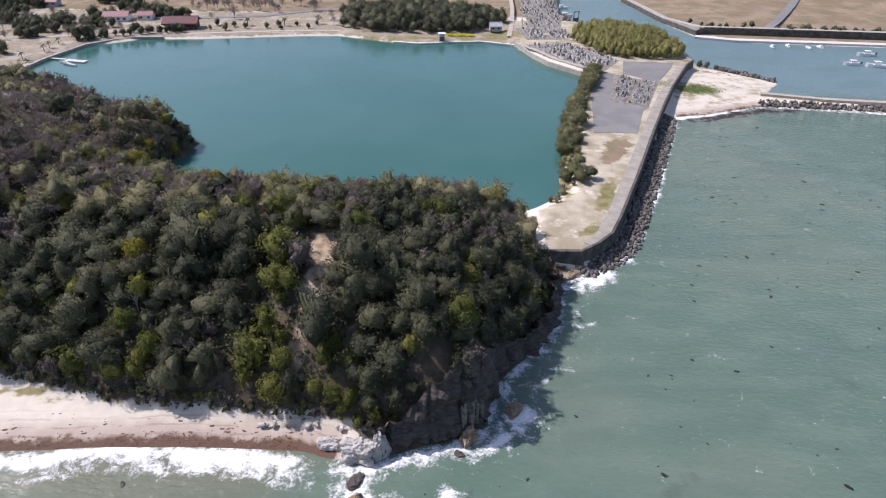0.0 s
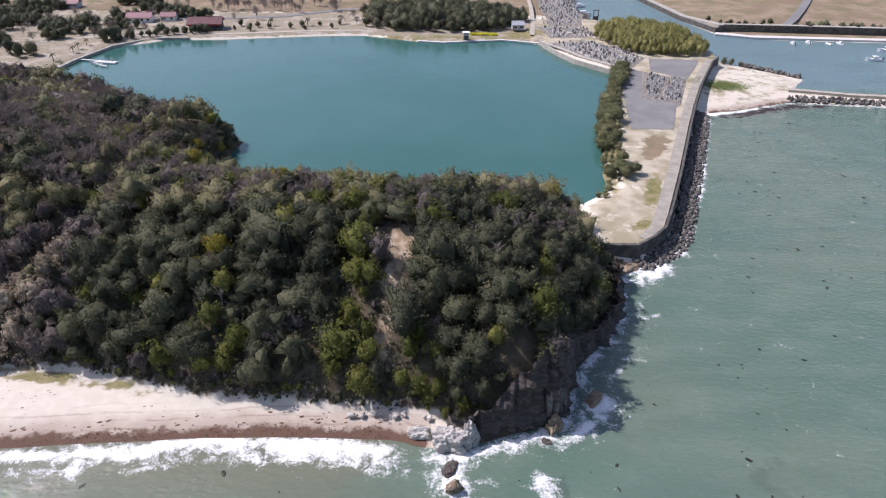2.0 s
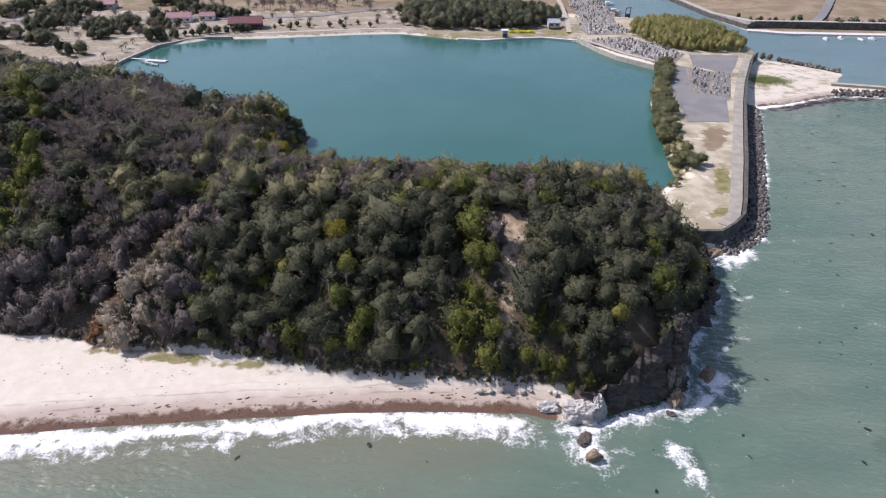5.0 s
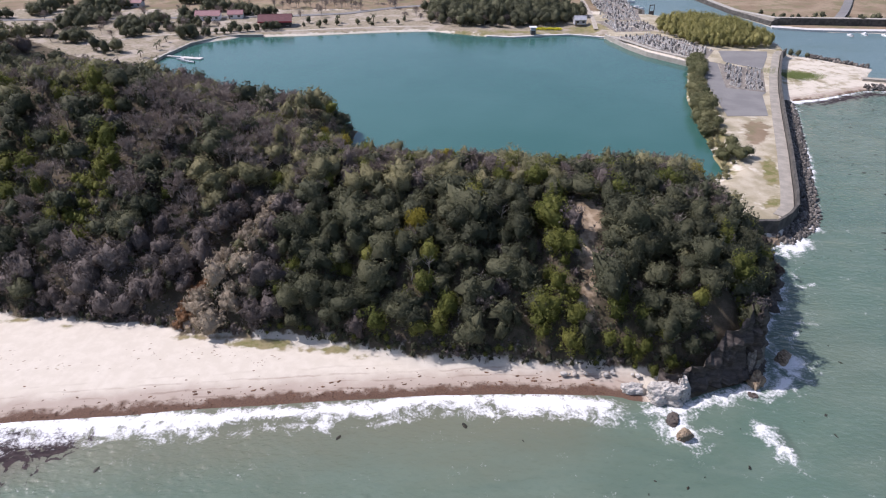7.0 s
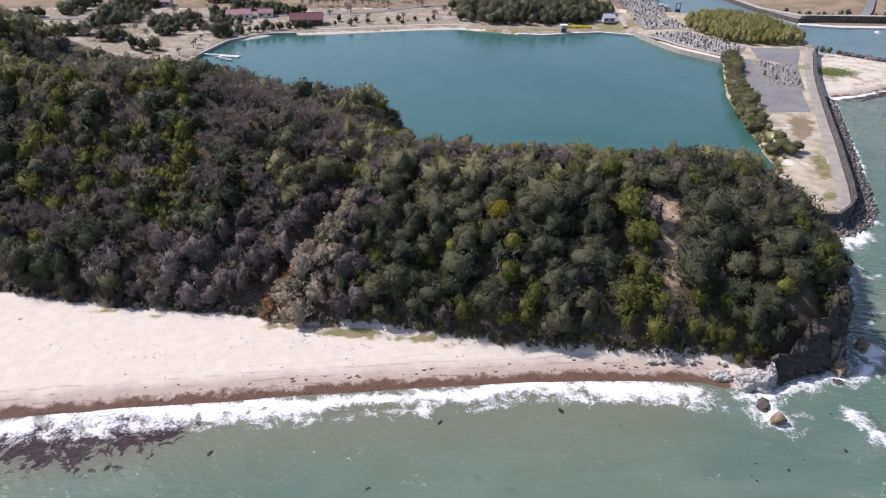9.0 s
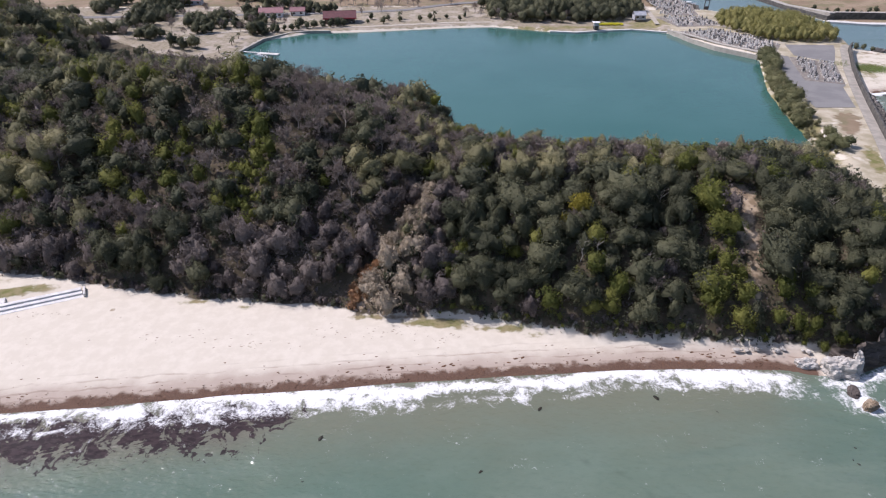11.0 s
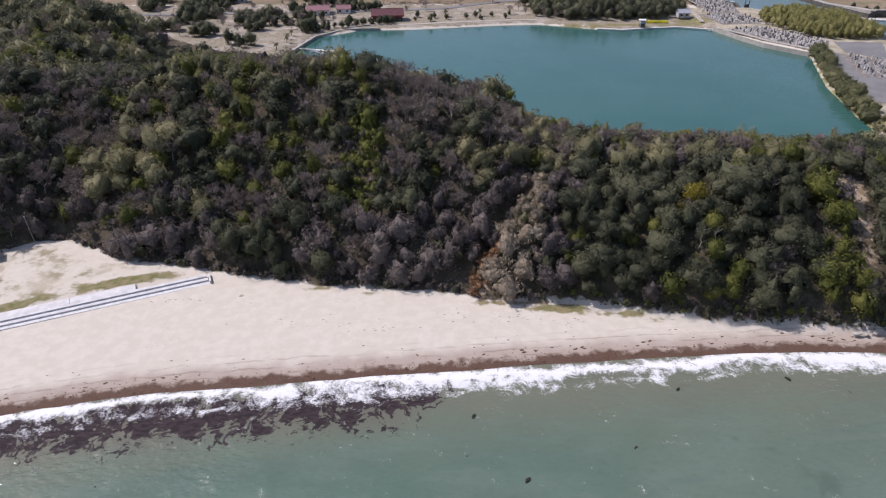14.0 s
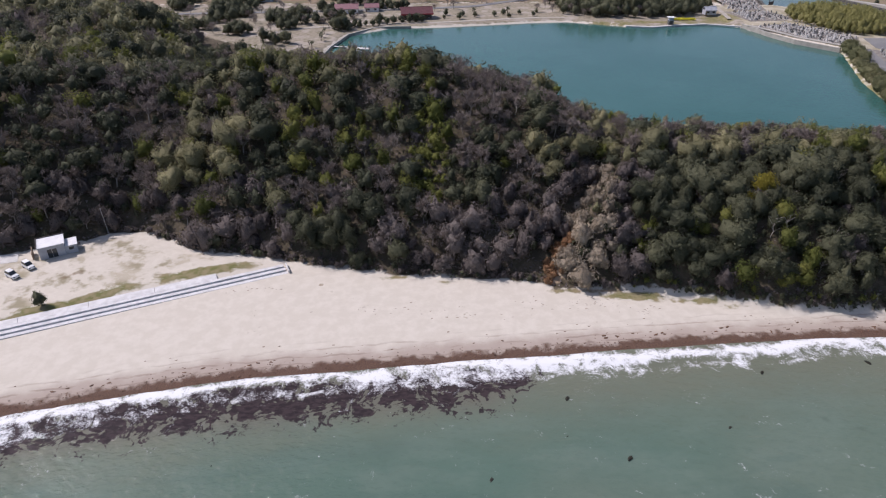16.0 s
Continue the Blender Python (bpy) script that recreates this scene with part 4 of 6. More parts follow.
def plant_hill():
    """Trees over the headland and the larger hill behind the beach."""
    spots = []
    g = np.random.default_rng(3)
    for x0, x1, y0, y1, s in ((-112, 12, 66, 152, 3.6), (-262, -112, 82, 158, 4.4), (-262, -88, 158, 275, 5.6), (-460, -262, 92, 400, 7.2)):
        gx, gy = np.arange(x0, x1, s), np.arange(y0, y1, s * 0.87)
        for r, yy in enumerate(gy):
            for xx in gx:
                spots.append((xx + (r % 2) * s / 2 + g.uniform(-0.34, 0.34) * s, yy + g.uniform(-0.34, 0.34) * s, s))
    for _ in range(520):
        spots.append((g.uniform(-262, -20), g.uniform(66, 118), 3.0))
    P = np.array([(a, b) for a, b, _ in spots])
    d = signed(P, HILL)
    first = len(spots) - 520
    z = height(P)
    open_ground = np.maximum.reduce([blob(P, sx, sy, rx * (2.1 if sx > -60 else 1.3), ry, turn) for sx, sy, rx, ry, turn in SCARS])
    rocky = blob(P, *BARE_ROCK)
    lush = wobble(P, 17, 5.0)
    ridge = smooth01(P[:, 1], 104, 114) * (P[:, 0] > -118) + 0.7 * (wobble(P, 20, 12.0) > 0.05) * (P[:, 0] < -118) * (P[:, 1] > 106)
    drab = wobble(P, 23, 8.0) + 0.4 * wobble(P, 8, 9.0)
    chosen = []
    for i, (x, y, s) in enumerate(spots):
        if i >= first and d[i] > 7:
            continue
        if d[i] < 0.8 or (y < 112 and x > -206 and d[i] < 1.3 and x < -27) or open_ground[i] > 0.5 or rocky[i] > 0.6 or (x > -26 and y < 92 and d[i] < 2.5) or (x < -205 and y < 118 and d[i] < 2.5):
            continue
        if x < -262 and y > 320:
            continue
        west = x < -112
        if ((x + 148) / 4.0) ** 2 + ((y - 118) / 13.0) ** 2 < 1 and g.uniform() < 0.7:
            continue
        u = g.uniform()
        front = d[i] < (8 if not west else 15)
        green = 0.07 + 0.20 * max(0.0, lush[i] + 0.1)
        drabs = 0.08 + 0.34 * max(0.0, drab[i] + 0.1) if west or y > 108 else 0.03
        vines = 0.04
        if west and front:
            vines, green, drabs = 0.50, 0.05, 0.22
        if -132 < x < -102 and y < 110:
            vines, green = 0.62, 0.06
        if not west and front and -84 < x < -34:
            green, vines, drabs = 0.28, 0.10, 0.02
        if -50 < x < -40 and y < 104:
            green, vines = 0.5, 0.2
        if y > 140 and -165 < x < -90:
            drabs = 0.55
        for px_, py_, rx, ry, gr, vi, dr in HEADLAND_PATCHES + HILL_PATCHES:
            if ((x - px_) / rx) ** 2 + ((y - py_) / ry) ** 2 < 1:
                green, vines, drabs = gr, vi, dr
        kd = "vine" if u < vines else "bright" if u < vines + green else "bare" if u < vines + green + drabs else "oak"
        gx = x + 122 - 0.69 * (y - 92)
        if -2.5 < gx < 5.5 and y < 93.5:
            continue
        if -8 < gx < 17 - 0.55 * max(0.0, y - 88) and y < 116:
            kd = "drape" if gx > 0.5 else "vine"
        if kd == "oak" and ridge[i] > 0.4 and g.uniform() < 0.85 and not (x > -38 and y < 120):
            kd = "olive"
        big = 1.4 if g.uniform() < 0.07 and kd in ("oak", "bright") and y < 104 else 1.0
        if y > 122 and -108 < x < -58:
            big *= 0.74
        chosen.append((y + (0 if x > -262 else 200), x, y, kd, (s / 4.0) ** 0.6 * g.uniform(0.68, 1.34) * big, g.uniform(0, 360), float(z[i])))
    count = {}
    for _, x, y, kd, sc, turn, zz in sorted(chosen):
        count[kd] = count.get(kd, 0) + 1
        stand(kd, x, y, sc, turn, "trees on the wooded headland", count[kd], count[kd] <= {"olive": 110, "drape": 70, "bare": 140, "vine": 180}.get(kd, 205), zz)
    for x, y, sc in ((-73.5, 98.4, 1.2), (-77.4, 95.6, 0.7), (-86.7, 99.0, 0.55), (-67, 126, 0.9), (-45, 130, 0.7), (-4, 132, 1.0), (-99, 160, 1.0), (-104, 178, 0.9), (-93, 146, 1.0), (-96, 152, 0.9), (-100, 184, 0.9)):
        stand("yellow", x, y, sc, 40 * sc, "trees on the wooded headland", 0)
    for q in range(84):
        u = (q % 21) / 20
        y = 87.0 + 25 * u + g.uniform(-1.0, 1.0)
        x = -122 + 0.69 * (y - 92) + 2.5 + g.uniform(-2.6, 3.2) * (1 - 0.5 * u)
        stand("rust" if u < 0.36 else "drape", x, y, g.uniform(0.36, 0.56) if u < 0.36 else g.uniform(0.26, 0.46), g.uniform(0, 360), "dead vine thickets in the gully", q)
    for x, y, sc in ((-30.5, 71.2, 0.62), (-27.2, 71.6, 0.7), (-24.0, 72.4, 0.72), (-21.0, 73.2, 0.55), (-28.6, 74.6, 0.8), (-25.0, 75.8, 0.85), (-33.2, 73.6, 0.7)):
        stand("bright" if x < -26 else "oak", x, y, sc, 70 * sc, "trees on the wooded headland", int(-x))
    for x, y, sc in ((-41.6, 84.5, 0.3), (-43.4, 79.5, 0.34), (-39.0, 87.5, 0.28), (-42.6, 76.6, 0.36), (-41.2, 89.6, 0.3), (-39.4, 92.4, 0.26), (-41.0, 80.5, 0.34), (-40.4, 77.8, 0.36), (-42.4, 82.5, 0.3)):
        stand("drape", x, y, sc, 200 * sc, "dead scrub below the landslip", int(y))
    for x, y, sc in ((-14.6, 80.8, 0.45), (-13.6, 77.9, 0.4), (-14.4, 75.4, 0.36), (-13.9, 79.4, 0.34), (-15.8, 82.6, 0.45), (-3.6, 93.2, 0.42), (-12.8, 76.6, 0.3)):
        stand("bright", x, y, sc, 300 * sc, "trees on the wooded headland", int(-x))
    # low brush along the foot of the slope
    foot = np.array(HILL[3:24], float)
    for a, b in zip(foot[:-1], foot[1:]):
        for q in range(int(np.linalg.norm(b - a) / 0.55)):
            x, y = a + (b - a) * g.uniform() + np.array([0, g.uniform(0.2, 1.8)])
            if np.max([blob(np.array([[x, y]]), *sc)[0] for sc in SCARS]) < 0.5 and x < -22 and not -125.5 < x < -114:
                stand(("vine", "vine", "bare", "oak")[q % 4] if x < -104 else ("oak", "bright", "vine", "oak", "oak")[q % 5], x, y, g.uniform(0.2, 0.42), g.uniform(0, 360), "", q, False)
    for q in range(90):
        a, r = g.uniform(0, 2 * math.pi), math.sqrt(g.uniform())
        x, y = -148 + 4.6 * r * math.cos(a), 118 + 13.5 * r * math.sin(a)
        stand("bright", x, y, g.uniform(0.3, 0.6), g.uniform(0, 360), "", q, False)
    fill = np.stack([g.uniform(-245, -20, 1300), g.uniform(82, 160, 1300)], 1)
    inner = signed(fill, HILL)
    for q, ((x, y), e) in enumerate(zip(fill, inner)):
        if e > 1.5 and (y < 132 or x < -112) and blob(fill[q:q + 1], *BARE_ROCK)[0] < 0.4 and max(blob(fill[q:q + 1], *sc)[0] for sc in SCARS) < 0.3 and not -4 < x + 122 - 0.69 * (y - 92) < 6:
            low = ("oak", "vine", "oak", "bare") if x < -112 else ("oak", "oak", "olive", "oak", "vine")
            stand(low[q % len(low)], x, y, g.uniform(0.4, 0.7), g.uniform(0, 360), "", q, False)
    lakeside = np.array(HILL[30:41], float)
    for a, b in zip(lakeside[:-1], lakeside[1:]):
        for q in range(int(np.linalg.norm(b - a) / 0.7)):
            x, y = a + (b - a) * g.uniform() + np.array([g.uniform(-2.6, 0.2), g.uniform(-2.6, 0.2)])
            stand(("bare", "oak", "olive")[q % 3], x, y, g.uniform(0.5, 0.8), g.uniform(0, 360), "", q, False)
    for x, y, sc in ((-99.5, 196.5, 0.75), (-100.5, 191, 0.85), (-101, 185, 0.85), (-103, 179, 0.8), (-104.5, 174, 0.8), (-104, 199.5, 0.8), (-108, 203, 0.85), (-98.6, 193.5, 0.5), (-112, 207, 0.8)):
        stand("oak", x, y, sc, 500 * sc, "trees on the wooded headland", int(y))
    for x, y, sc in ((-71.6, 89, 0.8), (-69.5, 87.9, 0.7), (-56.6, 99.5, 0.9), (-61.2, 86.6, 0.8), (-58.4, 79.9, 0.6), (-227, 132, 1.0), (-236, 150, 0.9), (-143.6, 129.5, 0.8), (-75, 88, 0.9), (-79, 97, 0.8), (-20, 98, 0.8), (-60, 86, 0.7), (-68, 96, 0.8), (-66, 82, 0.6), (-24, 104, 0.9), (-58, 80, 0.6), (-90, 92, 0.6)):
        stand("dead", x, y, sc, 90 * sc, "dead trees on the slope", 0)
    for x, y, sc in ((-9, 99, 0.6), (-140, 176, 1.1)):
        stand("blossom", x, y, sc, 10, "trees on the wooded headland", 0)


def undergrowth():
    """Low scrub that covers the slope between the trees."""
    g = np.random.default_rng(17)
    n = 64000
    P = np.stack([g.uniform(-270, 10, n), 70 + 190 * g.uniform(0, 1, n) ** 1.7], 1)
    d = signed(P, HILL)
    scar = np.maximum.reduce([blob(P, *s) for s in SCARS])
    P = P[(d > 0.6 - 1.0 * g.uniform(0, 1, n)) & (scar < 0.35 + 0.3 * g.uniform(0, 1, n)) & (blob(P, *BARE_ROCK) < 0.4 + 0.4 * g.uniform(0, 1, n))]
    z = height(P)
    nrm = np.tile([0.0, -0.45, 0.8], (len(P), 1))
    drab = wobble(P, 9, 6.0) + g.normal(0, 0.5, len(P)) + 0.6 * (P[:, 0] < -110)
    top = tagged(new("undergrowth"), "low dry and green scrub between the trees", "scrub", kind="stuff")
    for nm, pick, mat in (("dry_scrub", drab > 0.5, LEAF["vine"]), ("green_scrub", drab <= 0.5, LEAF["oak"])):
        q = P[pick]
        rise = g.uniform(0.05, 1.1, len(q))
        v, f = sprays(np.c_[q, z[pick] + rise], nrm[pick], 0.34, g)
        part(nm, mesh_of(nm, v, f, mat), None, top)


plant_hill()
undergrowth()


# ---- cliff and shore rocks ----
def build_cliff():
    """The eroded rock face round the tip of the headland."""
    line = [(-31, 67.5), (-27, 66), (-22, 67.8), (-16, 69.2), (-10.5, 70.6), (-7.8, 72.5), (-6.6, 79), (-4.6, 85), (-1.2, 89.2), (2.8, 93.6), (6, 97.6), (8, 101.6), (10.2, 111), (11.5, 119), (8, 126)]
    pts = []
    for (ax, ay), (bx, by) in zip(line, line[1:]):
        n = max(2, int(math.hypot(bx - ax, by - ay) / 0.32))
        pts += [(ax + (bx - ax) * k / n, ay + (by - ay) * k / n) for k in range(n)]
    pts = np.array(pts)
    t = np.gradient(pts, axis=0)
    t /= np.linalg.norm(t, axis=1)[:, None]
    nrm = np.stack([t[:, 1], -t[:, 0]], 1)
    rows = 40
    v = []
    for k in range(rows):
        u = k / (rows - 1)
        for (x, y), n in zip(pts, nrm):
            tall = 4.5 + 11.0 * math.exp(-((x + 11) / 9) ** 2 - ((y - 74) / 12) ** 2)
            z = -1.5 + u * (tall + 1.5)
            q = Vector((x * 0.28, y * 0.28, z * 0.20))
            w = noise.noise(q) * 1.5 + noise.noise(q * 2.7) * 0.9 + noise.noise(q * 7.0) * 0.45 + noise.noise(q * 17.0) * 0.22
            w -= 1.1 * max(0.0, math.sin((x + y) * 0.9 + 3.0 * noise.noise(Vector((x * 0.2, y * 0.2, z * 0.06))))) ** 8
            ledge = 0.35 * math.sin(z * 1.6 + 3 * noise.noise(q * 0.6))
            back = -0.29 * u * tall + w + ledge - (1.2 if u < 0.16 else 0.0)
            v.append((x + n[0] * back, y + n[1] * back, z))
    n = len(pts)
    i = (np.arange(rows - 1)[:, None] * n + np.arange(n - 1)[None]).ravel()
    f = np.stack([i, i + 1, i + 1 + n, i + n], 1)
    tagged(new("cliff", mesh_of("cliff", np.array(v), f, CLIFF)), "grey weathered rock cliff above the waves", "cliff", kind="structure")


build_cliff()


def rock(name, label, x, y, z, sx, sy, sz, seed, mat, turn=0, cuts=5):
    ob = new(name, from_bm(name, lump(seed, sx, sy, sz, cuts, 0.75, 0.13), mat))
    ob.matrix_basis = pose(x, y, z, 0, 0, turn)
    return tagged(ob, label, "rock", "rocks at the tip of the headland")


rock("rock_outcrop", "bleached pale rock outcrop at the end of the beach", -29.9, 66.3, 0.6, 2.9, 2.0, 2.7, 5, PALE_ROCK, -14)
rock("rock_outcrop", "bleached pale rock leaning on the headland", -26.8, 67.2, 0.7, 1.9, 1.6, 3.0, 15, PALE_ROCK, 40)
rock("rock_outcrop", "low bleached rock at the end of the beach", -34.8, 68.4, 0.5, 1.9, 1.2, 1.1, 6, PALE_ROCK, 10)
for q_, (rx_, ry_, rz_) in enumerate(((-12.6, 71.9, 3.4), (-11.6, 72.3, 4.2), (-10.8, 73.2, 3.6), (-9.9, 74.2, 2.8))):
    rock("rock_fin", "pale upright fin of wet rock on the cliff corner", rx_, ry_, rz_ * 0.8, 0.42, 0.8, rz_, 40 + q_, GREY_ROCK, 30 + 8 * q_)
rock("sea_rock", "tall brown sea rock washed by surf", -29.2, 57.2, 0.2, 1.3, 1.0, 1.7, 7, BOULDER, 30)
rock("sea_rock", "low dark sea rock washed by surf", -29.8, 61.4, -0.1, 1.5, 1.0, 0.8, 8, CLIFF, 70)
rock("sea_rock", "brown rock at the foot of the cliff", -11.8, 70.2, 0.3, 1.3, 1.6, 2.0, 9, BOULDER, 20)
rock("sea_rock", "brown sea rock washed by surf", -3.6, 76.4, 0.0, 1.6, 1.2, 1.5, 10, BOULDER, 50)
rock("sea_rock", "small dark sea rock in white water", -13.6, 67.0, -0.2, 0.6, 1.0, 0.6, 12, CLIFF, 30)
rock("sea_rock", "flat brown rocks below the seawall", 14.5, 122.2, -0.1, 3.6, 2.2, 1.0, 13, BOULDER, 35)
for q in range(12):
    s = 0.2 + 0.4 * random.random() ** 2
    rock("fallen_stone", "pale fallen stone at the top of the beach", -47 + q * 1.25 + random.uniform(-0.6, 0.6), 72.6 + random.uniform(-1.2, 0.6), 1.0, s * 1.3, s, s * 0.8, 20 + q, PALE_ROCK, q * 40, 2)

# ---- seawall ----
WALL_LINE = [(9, 124), (16.5, 124), (21.5, 128), (26, 133), (30.5, 142.5), (42.5, 170.5), (50.5, 190), (58.5, 209.5), (68, 232), (78.5, 255.5), (95.5, 289.5), (100.5, 296)]


def build_seawall():
    top = tagged(new("seawall"), "weathered concrete seawall with a parapet, shade of its sea face put into the colour", "seawall", kind="structure")
    pts = np.array(WALL_LINE)
    t = np.gradient(pts, axis=0)
    t /= np.linalg.norm(t, axis=1)[:, None]
    nrm = np.stack([t[:, 1], -t[:, 0]], 1)
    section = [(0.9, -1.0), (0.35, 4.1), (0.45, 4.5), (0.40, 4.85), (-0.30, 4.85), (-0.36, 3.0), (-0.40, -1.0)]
    v = [(x + n[0] * o, y + n[1] * o, z) for (x, y), n in zip(pts, nrm) for o, z in section]
    k = len(section)
    f = [(i * k + j, (i + 1) * k + j, (i + 1) * k + j + 1, i * k + j + 1) for i in range(len(pts) - 1) for j in range(k - 1)]
    f += [tuple(range(k)), tuple(range((len(pts) - 1) * k + k - 1, (len(pts) - 1) * k - 1, -1))]
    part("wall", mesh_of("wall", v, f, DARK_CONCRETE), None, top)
    road = np.array([p - n * 2.3 for p, n in zip(pts, nrm)])[2:]
    strip("wall_road", road, 3.3, 3.14, WALL_TOP, top, 0.5)
    bm = new_box(2, 124.2, 1.0, 16.6, 125.0, 4.7, 0.06)
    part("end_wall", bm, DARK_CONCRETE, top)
    return top


seawall = build_seawall()


def riprap(line, half, n, size, z0, z1, seed, label, things):
    """Armour stones tipped along a line of plan points: the nearest as things, the rest as one heap."""
    g = np.random.default_rng(seed)
    pts = np.array(line, float)
    seg = np.linalg.norm(np.diff(pts, axis=0), axis=1)
    cum = np.r_[0, np.cumsum(seg)]
    protos = [lump_arrays(900 + j, 1.0, 1, 0.6) for j in range(8)]
    meshes = [mesh_of("armour_stone", v, f, RIPRAP) for v, f in protos]
    left, made = [], 0
    order = np.sort(g.uniform(0, cum[-1], n))
    for d in order:
        k = min(np.searchsorted(cum, d) - 1, len(seg) - 1)
        k = max(k, 0)
        a, b = pts[k], pts[k + 1]
        p = a + (b - a) * (d - cum[k]) / seg[k]
        t = (b - a) / seg[k]
        o = g.uniform(-half, half)
        x, y = p[0] + t[1] * o, p[1] - t[0] * o
        z = z0 + (z1 - z0) * (o + half) / (2 * half) + g.uniform(-0.2, 0.25)
        s = size * g.uniform(0.55, 1.25)
        m = pose(x, y, z, *g.uniform(0, 360, 3)) @ Matrix.Diagonal((s, s * 0.8, s * 0.65, 1))
        j = int(g.integers(0, 8))
        if made < things:
            ob = new("armour_stone", meshes[j])
            ob.matrix_basis = m
            tagged(ob, label, "rock", "armour stones")
            made += 1
        else:
            mm = np.array(m)
            left.append((protos[j][0] @ mm[:3, :3].T + mm[:3, 3], protos[j][1]))
    if left:
        v, f = join(left)
        tagged(new("armour_stones", mesh_of("armour_stones", v, f, RIPRAP)), label, "rocks", kind="stuff")


riprap([(17, 121.5), (24.5, 126.5), (30.5, 133), (34.8, 142), (46.2, 170), (55, 191), (62, 208), (70.5, 230)], 2.7, 2100, 0.68, 1.0, -0.2, 5, "dark grey armour stone heaped against the seawall", 280)
riprap([(112, 247.5), (157, 242), (230, 238.5)], 2.2, 800, 0.8, 1.2, 0.0, 6, "dark armour stone along the breakwater", 0)
riprap([(113, 299), (124, 288), (132, 279)], 1.6, 130, 0.9, 0.9, 0.3, 8, "dark stone of a low groyne", 0)
tagged(strip("breakwater_path", [(117, 259), (140, 252), (165, 248.5), (240, 244.5), (420, 238)], 2.6, 1.4, DUSTY, None, 1.4), "pale concrete crest of the breakwater", "breakwater", kind="structure")

# ---- lots, paths and graves on the bar ----
tagged(slab("asphalt_lot", [(36.5, 206), (51.5, 206), (60, 230), (63, 233.4), (49.4, 239.7), (60.2, 276.9), (53, 283), (46, 259)], 3.10, ASPHALT), "faded grey asphalt lot beside the graves", "lot", kind="structure")
tagged(slab("asphalt_lot", [(64, 279), (76, 266), (88, 288), (92, 297), (69, 299)], 3.10, ASPHALT), "grey asphalt lot below the bamboo", "lot", kind="structure")
tagged(strip("grave_path", [(24, 329), (31, 317), (38, 302), (52, 284)], 2.6, 3.1, CONCRETE), "concrete path along the lake wall", "path", kind="structure")
tagged(strip("lake_wall", [(22.5, 333.5), (28.3, 311), (34.2, 297), (47.5, 280)], 0.9, 2.9, CONCRETE, None, 3.5), "pale concrete lake wall below the graves", "wall", kind="structure")
tagged(strip("track", [(30, 355), (45, 350), (56, 336), (62, 318), (70, 301)], 3.0, 3.08, DUSTY), "pale dirt track between the graves", "path", kind="structure")
tagged(strip("track", [(20, 345), (24, 372), (29, 420), (32, 470)], 2.5, 3.2, DUSTY), "pale track beside the upper graves", "path", kind="structure")


for nm_, ol_ in (("grave_plot", [(60.5, 277), (76, 265.5), (63, 233.5), (49.5, 239.8)]), ("grave_plot", [(25, 328), (48, 332.5), (59, 319), (67.5, 300), (56, 281), (53, 284.5), (39, 303), (32, 317)]),
                 ("grave_plot", [(24.5, 365), (51, 365), (57, 341), (29, 338)]), ("grave_plot", [(34, 367), (51, 367.5), (54, 384), (58, 398), (52, 411), (60, 452), (36, 452)])):
    tagged(slab(nm_, ol_, 3.04, GRAVEL, 0.6), "grey gravel plot of the graveyard", "plot", kind="structure")


def grave_proto(mat, h):
    top = new("gravestone")
    bm = bmesh.new()
    box(bm, -0.5, -0.5, 0.0, 0.5, 0.5, 0.35)
    part("base", bm, PALE_GRANITE, top)
    bm = bmesh.new()
    box(bm, -0.38, -0.38, 0.35, 0.38, 0.38, 0.75)
    part("plinth", bm, mat, top)
    bm = bmesh.new()
    box(bm, -0.24, -0.24, 0.75, 0.24, 0.24, h)
    part("stone", bm, mat, top)
    return tagged(top, "grey granite gravestone on a stepped base", "gravestone", "gravestones")


